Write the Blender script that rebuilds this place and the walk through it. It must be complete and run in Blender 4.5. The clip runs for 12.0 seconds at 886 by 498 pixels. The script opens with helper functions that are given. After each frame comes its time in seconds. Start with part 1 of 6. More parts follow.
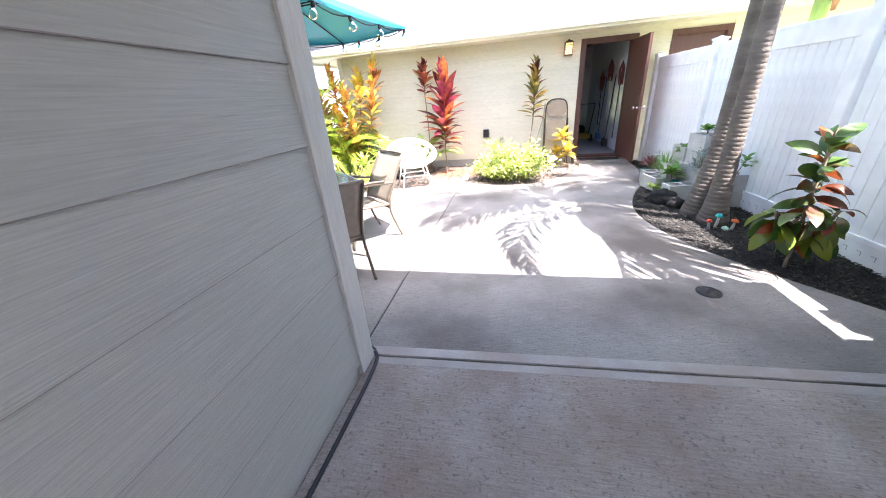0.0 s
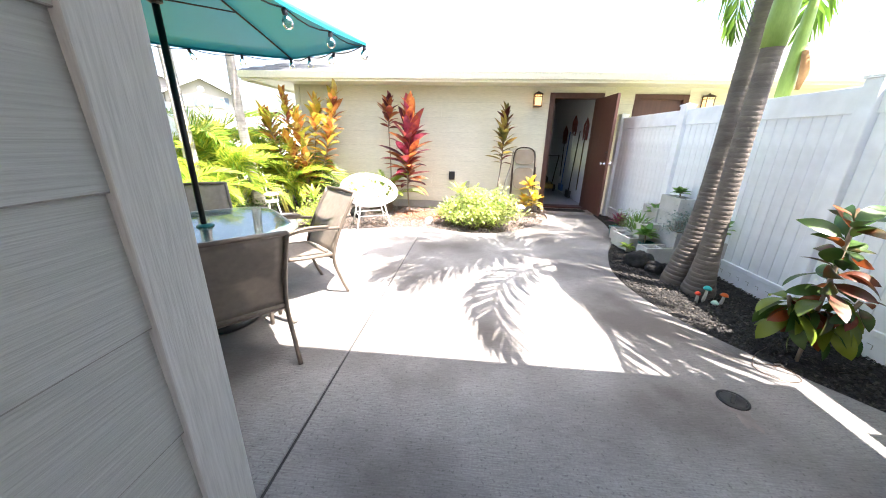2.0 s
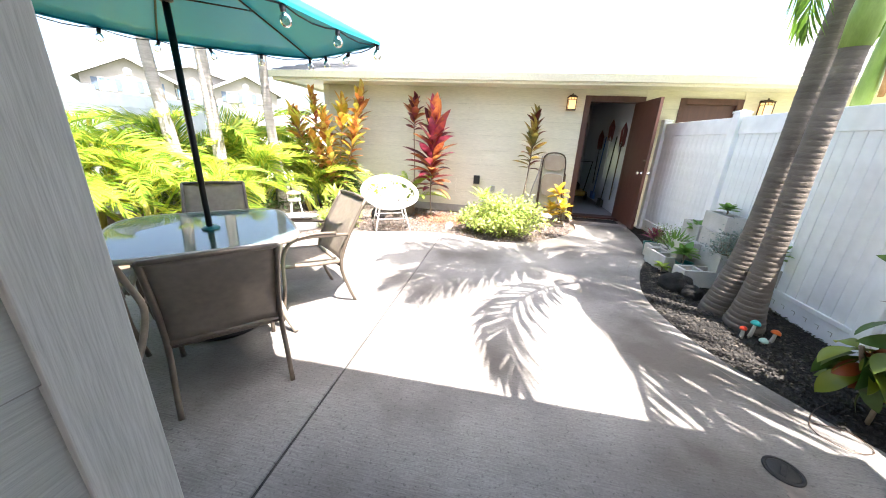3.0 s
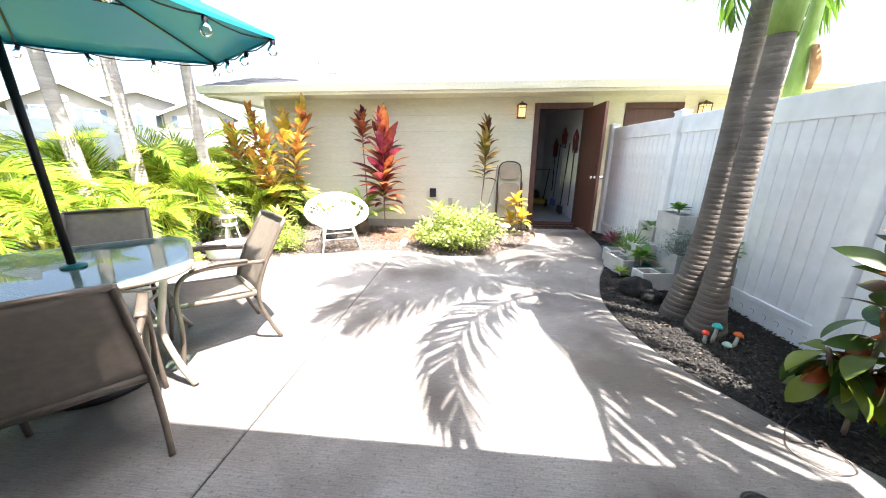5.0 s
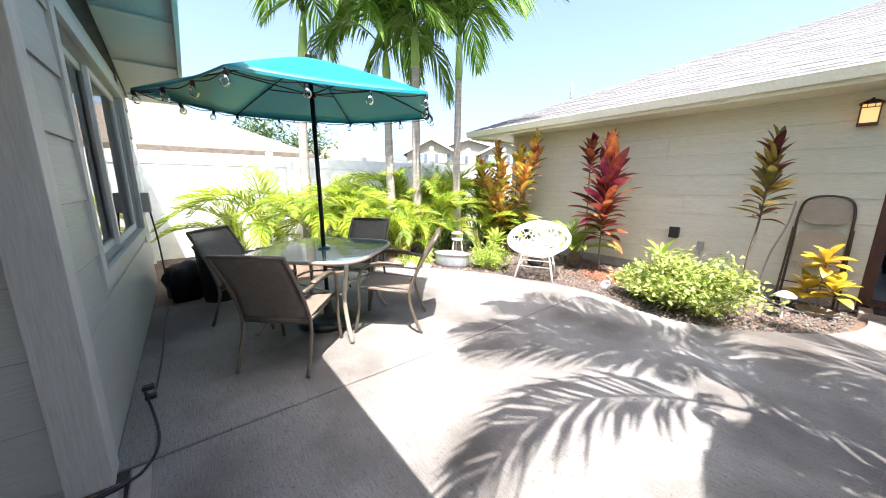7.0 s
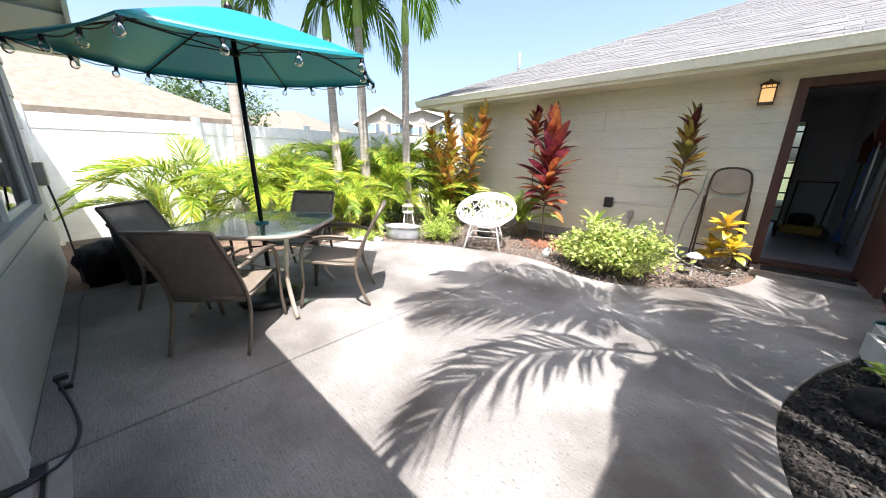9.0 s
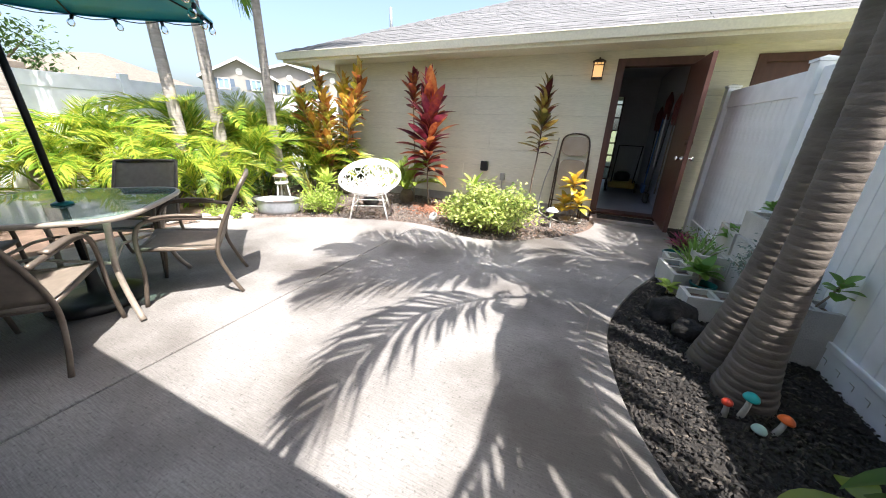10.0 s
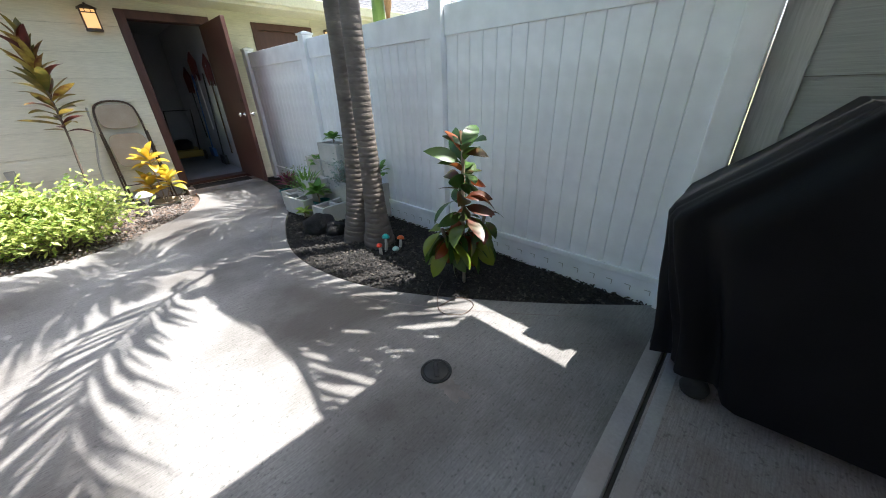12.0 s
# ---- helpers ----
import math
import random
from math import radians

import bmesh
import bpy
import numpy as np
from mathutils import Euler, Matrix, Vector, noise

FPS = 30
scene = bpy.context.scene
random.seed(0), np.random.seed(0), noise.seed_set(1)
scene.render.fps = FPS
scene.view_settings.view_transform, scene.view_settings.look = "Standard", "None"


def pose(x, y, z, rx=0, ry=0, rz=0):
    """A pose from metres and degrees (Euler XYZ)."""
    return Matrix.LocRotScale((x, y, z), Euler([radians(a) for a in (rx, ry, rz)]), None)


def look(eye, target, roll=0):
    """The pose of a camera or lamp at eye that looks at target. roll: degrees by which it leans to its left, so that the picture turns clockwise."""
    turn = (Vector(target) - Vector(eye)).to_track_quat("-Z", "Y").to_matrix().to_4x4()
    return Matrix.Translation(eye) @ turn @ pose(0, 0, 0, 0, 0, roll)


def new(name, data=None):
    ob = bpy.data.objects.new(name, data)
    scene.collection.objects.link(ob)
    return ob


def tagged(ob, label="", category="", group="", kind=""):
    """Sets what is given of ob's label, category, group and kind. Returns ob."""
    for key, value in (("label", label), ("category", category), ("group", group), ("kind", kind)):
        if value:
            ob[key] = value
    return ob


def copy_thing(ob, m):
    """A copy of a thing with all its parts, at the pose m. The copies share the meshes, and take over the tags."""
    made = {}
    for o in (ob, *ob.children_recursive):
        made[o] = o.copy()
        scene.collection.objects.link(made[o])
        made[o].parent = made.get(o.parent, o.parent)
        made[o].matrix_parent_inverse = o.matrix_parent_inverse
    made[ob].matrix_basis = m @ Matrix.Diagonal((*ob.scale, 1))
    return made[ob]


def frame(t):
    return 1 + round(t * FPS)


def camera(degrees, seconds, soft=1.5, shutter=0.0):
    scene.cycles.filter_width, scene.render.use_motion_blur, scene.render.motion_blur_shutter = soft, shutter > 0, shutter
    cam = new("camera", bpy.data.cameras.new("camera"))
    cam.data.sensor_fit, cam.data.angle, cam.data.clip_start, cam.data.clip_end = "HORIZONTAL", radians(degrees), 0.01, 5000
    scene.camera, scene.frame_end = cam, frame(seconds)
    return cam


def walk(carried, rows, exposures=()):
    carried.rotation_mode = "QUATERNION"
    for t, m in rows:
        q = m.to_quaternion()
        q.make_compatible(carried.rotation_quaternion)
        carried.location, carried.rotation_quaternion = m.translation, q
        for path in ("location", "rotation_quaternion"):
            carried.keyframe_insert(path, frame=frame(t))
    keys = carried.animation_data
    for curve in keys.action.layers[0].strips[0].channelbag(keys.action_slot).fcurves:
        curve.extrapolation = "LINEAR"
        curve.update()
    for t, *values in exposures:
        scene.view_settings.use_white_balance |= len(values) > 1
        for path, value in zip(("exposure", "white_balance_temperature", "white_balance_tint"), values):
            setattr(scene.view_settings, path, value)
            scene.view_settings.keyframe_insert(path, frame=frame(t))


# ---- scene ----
cam = camera(107.5, 12.0, 1.0)
PATH = [
    (0, (0.345, 0.368, 1.397), (-0.074, 2.137, 0.563), -4.6),
    (0.5, (0.297, 0.539, 1.412), (0.014, 2.354, 0.62), 0.0),
    (1, (0.209, 0.718, 1.402), (0.016, 2.551, 0.626), 1.9),
    (1.5, (0.239, 0.928, 1.353), (-0.189, 2.721, 0.579), 0.6),
    (2, (0.204, 1.053, 1.372), (0.034, 2.939, 0.729), 1.3),
    (2.5, (0.253, 1.188, 1.405), (-0.039, 3.069, 0.791), 1.1),
    (2.7, (0.271, 1.235, 1.42), (-0.024, 3.108, 0.784), 2.3),
    (4.3, (0.486, 1.328, 1.354), (-0.019, 3.148, 0.696), -0.0),
    (4.5, (0.507, 1.381, 1.33), (0.147, 3.22, 0.631), -1.9),
    (5, (0.545, 1.611, 1.356), (0.358, 3.523, 0.799), 0.2),
    (5.5, (0.813, 1.809, 1.379), (0.311, 3.665, 0.827), 1.7),
    (6, (1.024, 2.009, 1.384), (0.271, 3.797, 0.897), 2.3),
    (6.5, (1.202, 2.164, 1.386), (0.155, 3.816, 0.969), 0.7),
    (7, (1.399, 2.144, 1.359), (-0.144, 3.354, 0.963), 0.3),
    (7.2, (1.458, 2.134, 1.403), (-0.189, 3.18, 0.964), -0.5),
    (8.8, (1.461, 2.173, 1.323), (0.021, 3.46, 0.804), 0.8),
    (9, (1.492, 2.197, 1.344), (0.154, 3.578, 0.794), 0.7),
    (9.5, (1.578, 2.252, 1.347), (0.489, 3.801, 0.704), 0.1),
    (10, (1.517, 2.248, 1.322), (0.751, 3.95, 0.604), 1.8),
    (10.5, (1.351, 2.213, 1.329), (1.02, 4.015, 0.528), 0.7),
    (11, (1.274, 2.077, 1.281), (1.504, 3.949, 0.617), -0.1),
    (11.5, (1.138, 1.918, 1.305), (1.919, 3.598, 0.551), -0.4),
    (12, (0.942, 1.796, 1.269), (2.193, 3.077, 0.379), -1.9),
]
EXPOSURES = [(0, 3.05, 6150, 18), (1.5, 2.92, 6300, 15), (2.5, 2.68, 6450, 13), (5.5, 2.56, 6400, 12), (6.2, 2.35, 6400, 12), (7.0, 1.84, 6300, 13), (9.0, 1.56, 6250, 13), (11.0, 1.62, 6300, 10), (12.0, 1.72, 6050, 9)]
walk(cam, [(t, look(eye, target, roll)) for t, eye, target, roll in PATH], EXPOSURES)

# ---------------- world, sun ----------------
KX, KY = 0.40, 0.24                       # shadow shift per metre of height: -x, +y
world = bpy.data.worlds.new("sky")
scene.world = world
world.use_nodes = True
wn = world.node_tree.nodes
sky = wn.new("ShaderNodeTexSky")
sky.sky_type = "NISHITA"
sky.sun_disc = False
sky.sun_elevation = math.atan(1 / math.hypot(KX, KY))
sky.sun_rotation = math.atan2(KX, -KY)
sky.air_density, sky.dust_density = 1.0, 4.5
wn["Background"].inputs["Strength"].default_value = 0.13
world.node_tree.links.new(sky.outputs["Color"], wn["Background"].inputs["Color"])
sun = new("sun", bpy.data.lights.new("sun", "SUN"))
sun.data.energy, sun.data.angle, sun.data.color = 5.0, radians(0.5), (1.0, 0.94, 0.85)
sun.matrix_world = look((KX * 30, -KY * 30, 30), (0, 0, 0))

# ---------------- materials ----------------
def nodes_of(name):
    m = bpy.data.materials.new(name)
    m.use_nodes = True
    nt = m.node_tree
    return m, nt, nt.nodes, nt.links, nt.nodes["Principled BSDF"]


def surface(name, c1, c2, scale=6.0, rough=0.6, fine=60.0, bump=0.15, metal=0.0, vary=0.0, stretch=(1, 1, 1), spec=0.4, stain=None, broom=False):
    """Two-scale mottled surface; vary: brightness spread from piece to piece."""
    m, nt, n, l, b = nodes_of(name)
    co = n.new("ShaderNodeTexCoord")
    mp = n.new("ShaderNodeMapping")
    mp.inputs["Scale"].default_value = stretch
    l.new(co.outputs["Object"], mp.inputs["Vector"])
    big, small = n.new("ShaderNodeTexNoise"), n.new("ShaderNodeTexNoise")
    big.inputs["Scale"].default_value, big.inputs["Detail"].default_value = scale, 5
    small.inputs["Scale"].default_value, small.inputs["Detail"].default_value = fine, 4
    for t in (big, small):
        l.new(mp.outputs["Vector"], t.inputs["Vector"])
    ramp = n.new("ShaderNodeMapRange")
    ramp.inputs["From Min"].default_value, ramp.inputs["From Max"].default_value = 0.3, 0.7
    l.new(big.outputs["Fac"], ramp.inputs["Value"])
    mix = n.new("ShaderNodeMix")
    mix.data_type = "RGBA"
    mix.inputs["A"].default_value, mix.inputs["B"].default_value = (*c1, 1), (*c2, 1)
    l.new(ramp.outputs["Result"], mix.inputs["Factor"])
    out = mix.outputs["Result"]
    g = n.new("ShaderNodeHueSaturation")
    l.new(out, g.inputs["Color"])
    val = n.new("ShaderNodeMapRange")
    spread = 0.32 if broom else 0.18
    val.inputs["To Min"].default_value, val.inputs["To Max"].default_value = 1 - spread, 1 + spread
    l.new(small.outputs["Fac"], val.inputs["Value"])
    last = val.outputs["Result"]
    if vary:
        oi = n.new("ShaderNodeObjectInfo")
        vr = n.new("ShaderNodeMapRange")
        vr.inputs["To Min"].default_value, vr.inputs["To Max"].default_value = 1 - vary, 1 + vary
        l.new(oi.outputs["Random"], vr.inputs["Value"])
        mu = n.new("ShaderNodeMath")
        mu.operation = "MULTIPLY"
        l.new(last, mu.inputs[0]), l.new(vr.outputs["Result"], mu.inputs[1])
        last = mu.outputs["Value"]
    l.new(last, g.inputs["Value"])
    out = g.outputs["Color"]
    rough_h = small.outputs["Fac"]
    if broom:
        m4, bz, br = n.new("ShaderNodeMapping"), n.new("ShaderNodeTexNoise"), n.new("ShaderNodeMapRange")
        m4.inputs["Scale"].default_value = (12, 170, 12)
        bz.inputs["Scale"].default_value, bz.inputs["Detail"].default_value = 1.0, 3
        br.inputs["From Min"].default_value, br.inputs["From Max"].default_value = 0.25, 0.75
        br.inputs["To Min"].default_value, br.inputs["To Max"].default_value = 0.77, 1.20
        l.new(co.outputs["Object"], m4.inputs["Vector"]), l.new(m4.outputs["Vector"], bz.inputs["Vector"]), l.new(bz.outputs["Fac"], br.inputs["Value"])
        pits, pr, mm1 = n.new("ShaderNodeTexNoise"), n.new("ShaderNodeMapRange"), n.new("ShaderNodeMath")
        pits.inputs["Scale"].default_value, pits.inputs["Detail"].default_value = 55, 2
        pr.inputs["From Min"].default_value, pr.inputs["From Max"].default_value = 0.60, 0.70
        pr.inputs["To Min"].default_value, pr.inputs["To Max"].default_value = 1.0, 0.66
        l.new(co.outputs["Object"], pits.inputs["Vector"]), l.new(pits.outputs["Fac"], pr.inputs["Value"])
        mm1.operation = "MULTIPLY"
        l.new(br.outputs["Result"], mm1.inputs[0]), l.new(pr.outputs["Result"], mm1.inputs[1])
        hs = n.new("ShaderNodeHueSaturation")
        l.new(out, hs.inputs["Color"]), l.new(mm1.outputs["Value"], hs.inputs["Value"])
        out, rough_h = hs.outputs["Color"], mm1.outputs["Value"]
    if stain:
        st = n.new("ShaderNodeTexNoise")
        st.inputs["Scale"].default_value, st.inputs["Detail"].default_value = stain[1], 6
        l.new(co.outputs["Object"], st.inputs["Vector"])
        sr = n.new("ShaderNodeMapRange")
        sr.inputs["From Min"].default_value, sr.inputs["From Max"].default_value = 0.45, 0.63
        sr.inputs["To Max"].default_value = stain[2]
        l.new(st.outputs["Fac"], sr.inputs["Value"])
        m2 = n.new("ShaderNodeMix")
        m2.data_type = "RGBA"
        m2.inputs["B"].default_value = (*stain[0], 1)
        l.new(sr.outputs["Result"], m2.inputs["Factor"]), l.new(out, m2.inputs["A"])
        out = m2.outputs["Result"]
    l.new(out, b.inputs["Base Color"])
    b.inputs["Roughness"].default_value, b.inputs["Metallic"].default_value = rough, metal
    b.inputs["Specular IOR Level"].default_value = spec
    if bump:
        bp = n.new("ShaderNodeBump")
        bp.inputs["Strength"].default_value, bp.inputs["Distance"].default_value = bump, 0.01
        l.new(rough_h, bp.inputs["Height"])
        l.new(bp.outputs["Normal"], b.inputs["Normal"])
    return m


def foliage(name, cols, rough=0.4, trans=0.35, along=None):
    """Leaf: colour picked leaf by leaf, streaked, with light let through."""
    m, nt, n, l, b = nodes_of(name)
    oi, geo = n.new("ShaderNodeObjectInfo"), n.new("ShaderNodeNewGeometry")
    add = n.new("ShaderNodeMath")
    add.operation = "ADD"
    l.new(oi.outputs["Random"], add.inputs[0]), l.new(geo.outputs["Random Per Island"], add.inputs[1])
    fr = n.new("ShaderNodeMath")
    fr.operation = "FRACT"
    l.new(add.outputs["Value"], fr.inputs[0])
    co = n.new("ShaderNodeTexCoord")
    nz = n.new("ShaderNodeTexNoise")
    nz.inputs["Scale"].default_value, nz.inputs["Detail"].default_value = 14, 3
    l.new(co.outputs["Object"], nz.inputs["Vector"])
    mixv = n.new("ShaderNodeMath")
    mixv.operation = "MULTIPLY_ADD"
    mixv.inputs[1].default_value, mixv.inputs[2].default_value = 0.55, -0.27
    l.new(nz.outputs["Fac"], mixv.inputs[0])
    tot = n.new("ShaderNodeMath")
    tot.operation = "ADD"
    tot.use_clamp = True
    l.new(fr.outputs["Value"], tot.inputs[0]), l.new(mixv.outputs["Value"], tot.inputs[1])
    rp = n.new("ShaderNodeValToRGB")
    while len(rp.color_ramp.elements) < len(cols):
        rp.color_ramp.elements.new(0.5)
    for k, c in enumerate(cols):
        rp.color_ramp.elements[k].position = k / max(1, len(cols) - 1)
        rp.color_ramp.elements[k].color = (*c, 1)
    l.new(tot.outputs["Value"], rp.inputs["Fac"])
    l.new(rp.outputs["Color"], b.inputs["Base Color"])
    b.inputs["Roughness"].default_value = rough
    b.inputs["Specular IOR Level"].default_value = 0.45
    tr = n.new("ShaderNodeBsdfTranslucent")
    l.new(rp.outputs["Color"], tr.inputs["Color"])
    ms = n.new("ShaderNodeMixShader")
    ms.inputs["Fac"].default_value = trans
    l.new(b.outputs["BSDF"], ms.inputs[1]), l.new(tr.outputs["BSDF"], ms.inputs[2])
    l.new(ms.outputs["Shader"], n["Material Output"].inputs["Surface"])
    return m


def plain(name, c, rough=0.5, metal=0.0, spec=0.5, trans=0.0, ior=1.45, emit=None):
    m, nt, n, l, b = nodes_of(name)
    b.inputs["Base Color"].default_value = (*c, 1)
    b.inputs["Roughness"].default_value, b.inputs["Metallic"].default_value = rough, metal
    b.inputs["Specular IOR Level"].default_value, b.inputs["Transmission Weight"].default_value = spec, trans
    b.inputs["IOR"].default_value = ior
    if emit:
        b.inputs["Emission Color"].default_value, b.inputs["Emission Strength"].default_value = (*emit[0], 1), emit[1]
    return m


M = {}
M["concrete"] = surface("concrete", (0.190, 0.180, 0.172), (0.280, 0.269, 0.260), 1.1, 0.75, 90, 0.5, stain=((0.070, 0.060, 0.052), 0.9, 0.8), broom=True)
M["concrete_near"] = surface("concrete_near", (0.25, 0.215, 0.20), (0.34, 0.31, 0.295), 2.2, 0.8, 120, 0.5, stain=((0.19, 0.12, 0.085), 1.6, 0.55), broom=True)
M["tooled"] = surface("tooled", (0.29, 0.27, 0.265), (0.37, 0.35, 0.34), 5, 0.7, 70, 0.15, stain=((0.26, 0.21, 0.18), 3.0, 0.5))
M["damp"] = surface("damp", (0.14, 0.12, 0.11), (0.22, 0.19, 0.17), 12, 0.6, 60, 0.3)
# Darker greys painted where shade falls under the siding laps, grey and cream
M["lapshade"] = surface("lapshade", (0.20, 0.19, 0.18), (0.30, 0.29, 0.27), 6, 0.9, 50, 0.2)
M["lapshadecream"] = surface("lapshadecream", (0.46, 0.43, 0.35), (0.54, 0.51, 0.42), 6, 0.9, 50, 0.2)
M["joint"] = surface("joint", (0.03, 0.03, 0.032), (0.07, 0.065, 0.06), 8, 0.9, 60, 0.3)
M["sidinggrey"] = surface("sidinggrey", (0.36, 0.37, 0.345), (0.41, 0.42, 0.395), 2.5, 0.5, 4, 0.35, vary=0.02, stretch=(1.5, 1.5, 45))
M["trimgrey"] = surface("trimgrey", (0.44, 0.44, 0.415), (0.50, 0.50, 0.475), 5, 0.55, 10, 0.25, stretch=(16, 16, 1.0))
M["sidingcream"] = surface("sidingcream", (0.63, 0.595, 0.47), (0.68, 0.645, 0.52), 1.6, 0.6, 9, 0.3, vary=0.02, stretch=(1.2, 1.2, 10))
M["fasciacream"] = surface("fasciacream", (0.70, 0.665, 0.55), (0.75, 0.715, 0.60), 2, 0.5, 40, 0.1)
M["vinyl"] = surface("vinyl", (0.87, 0.88, 0.90), (0.90, 0.91, 0.93), 1.5, 0.35, 6, 0.0, vary=0.015)
M["shingle"] = surface("shingle", (0.105, 0.107, 0.11), (0.165, 0.167, 0.17), 9, 0.9, 120, 0.5, vary=0.13)
M["tanshingle"] = surface("tanshingle", (0.13, 0.11, 0.09), (0.20, 0.17, 0.14), 6, 0.9, 90, 0.5)
M["mulch"] = surface("mulch", (0.012, 0.011, 0.011), (0.035, 0.03, 0.027), 9, 0.9, 130, 0.9)
M["chip"] = foliage("chip", [(0.008, 0.0075, 0.0075), (0.02, 0.018, 0.017), (0.028, 0.025, 0.022), (0.010, 0.0095, 0.009), (0.045, 0.039, 0.034), (0.008, 0.0075, 0.0075), (0.10, 0.085, 0.07)], 0.8, 0.0)
M["cinder"] = foliage("cinder", [(0.07, 0.06, 0.055), (0.13, 0.11, 0.10), (0.22, 0.19, 0.17), (0.10, 0.075, 0.06)], 0.85, 0.0)
M["soil"] = surface("soil", (0.09, 0.06, 0.045), (0.19, 0.13, 0.10), 5, 0.95, 80, 0.9)
M["redsoil"] = foliage("redsoil", [(0.16, 0.06, 0.035), (0.25, 0.11, 0.06), (0.20, 0.12, 0.09)], 0.9, 0.0)
M["lawn"] = surface("lawn", (0.10, 0.12, 0.05), (0.17, 0.17, 0.09), 0.6, 0.95, 30, 0.5)
M["doorwood"] = surface("doorwood", (0.068, 0.029, 0.023), (0.092, 0.040, 0.030), 2.5, 0.42, 40, 0.12, stretch=(8, 8, 0.6))
M["framewood"] = surface("framewood", (0.062, 0.026, 0.019), (0.088, 0.037, 0.027), 3, 0.5, 30, 0.15, stretch=(6, 6, 1))
M["chrome"] = plain("chrome", (0.8, 0.8, 0.8), 0.12, 1.0)
M["bronze"] = surface("bronze", (0.06, 0.04, 0.028), (0.10, 0.065, 0.045), 20, 0.45, 80, 0.1, 0.4)
M["lampglass"] = plain("lampglass", (0.9, 0.7, 0.4), 0.4, emit=((1.0, 0.50, 0.14), 0.27))
M["blackplastic"] = surface("blackplastic", (0.012, 0.012, 0.013), (0.02, 0.02, 0.021), 10, 0.45, 90, 0.1)
M["greyplastic"] = surface("greyplastic", (0.30, 0.30, 0.26), (0.36, 0.35, 0.31), 10, 0.5, 60, 0.1)
M["teal"] = foliage("teal", [(0.006, 0.28, 0.35), (0.010, 0.31, 0.38)], 0.36, 0.27)
M["teal"].node_tree.nodes["Principled BSDF"].inputs["Specular IOR Level"].default_value = 0.9
M["chairframe"] = surface("chairframe", (0.12, 0.095, 0.075), (0.165, 0.135, 0.108), 12, 0.42, 90, 0.05, 0.35)
M["tableframe"] = surface("tableframe", (0.34, 0.29, 0.24), (0.42, 0.36, 0.30), 12, 0.4, 90, 0.05, 0.3)
M["umbpole"] = plain("umbpole", (0.02, 0.018, 0.017), 0.4, 0.6)
M["whitewicker"] = surface("whitewicker", (0.80, 0.79, 0.77), (0.85, 0.84, 0.82), 20, 0.5, 120, 0.1)
M["whitepaint"] = surface("whitepaint", (0.74, 0.74, 0.72), (0.82, 0.82, 0.80), 8, 0.5, 60, 0.1)
M["galv"] = surface("galv", (0.36, 0.39, 0.43), (0.48, 0.51, 0.55), 8, 0.35, 30, 0.1, 0.6)
M["rock"] = surface("rock", (0.009, 0.009, 0.009), (0.028, 0.026, 0.025), 9, 0.95, 45, 1.0)
M["palerock"] = surface("palerock", (0.42, 0.40, 0.36), (0.6, 0.58, 0.53), 9, 0.9, 50, 0.7)
M["cmu"] = surface("cmu", (0.46, 0.45, 0.42), (0.58, 0.56, 0.53), 7, 0.9, 110, 0.6, vary=0.06)
M["cover"] = surface("cover", (0.004, 0.004, 0.005), (0.008, 0.008, 0.010), 4, 0.5, 260, 0.15, spec=0.15)
M["rubber"] = surface("rubber", (0.015, 0.015, 0.016), (0.03, 0.03, 0.03), 20, 0.75, 90, 0.3)
M["cord"] = plain("cord", (0.02, 0.022, 0.03), 0.5)
M["tan"] = surface("tan", (0.30, 0.24, 0.18), (0.36, 0.30, 0.23), 8, 0.5, 90, 0.08)
M["trunk"] = surface("trunk", (0.10, 0.085, 0.073), (0.17, 0.145, 0.125), 3, 0.85, 30, 0.4, stretch=(1, 1, 3))
M["trunkpale"] = surface("trunkpale", (0.24, 0.215, 0.19), (0.36, 0.33, 0.295), 4, 0.9, 40, 0.7, stretch=(1, 1, 5))
M["shaft"] = surface("shaft", (0.16, 0.26, 0.05), (0.26, 0.36, 0.10), 3, 0.45, 30, 0.1, stretch=(4, 4, 1))
M["husk"] = surface("husk", (0.28, 0.14, 0.06), (0.42, 0.24, 0.12), 6, 0.8, 40, 0.4)
M["frond"] = foliage("frond", [(0.06, 0.14, 0.015), (0.11, 0.22, 0.025), (0.17, 0.30, 0.04)], 0.4, 0.4)
M["areca"] = foliage("areca", [(0.10, 0.21, 0.02), (0.22, 0.37, 0.035), (0.42, 0.50, 0.055), (0.58, 0.54, 0.08)], 0.4, 0.5)
M["arecastem"] = surface("arecastem", (0.36, 0.38, 0.08), (0.48, 0.44, 0.12), 8, 0.5, 40, 0.1)
M["tired"] = foliage("tired", [(0.05, 0.010, 0.016), (0.15, 0.018, 0.03), (0.32, 0.07, 0.03), (0.50, 0.20, 0.06), (0.30, 0.08, 0.03), (0.24, 0.035, 0.075), (0.09, 0.015, 0.018)], 0.3, 0.3)
M["tiyellow"] = foliage("tiyellow", [(0.16, 0.20, 0.03), (0.50, 0.40, 0.05), (0.58, 0.30, 0.05), (0.30, 0.09, 0.03), (0.62, 0.52, 0.12), (0.20, 0.05, 0.03)], 0.35, 0.35)
M["tigreen"] = foliage("tigreen", [(0.07, 0.018, 0.016), (0.14, 0.03, 0.02), (0.10, 0.10, 0.025), (0.22, 0.17, 0.04), (0.40, 0.30, 0.06), (0.12, 0.035, 0.02)], 0.35, 0.3)
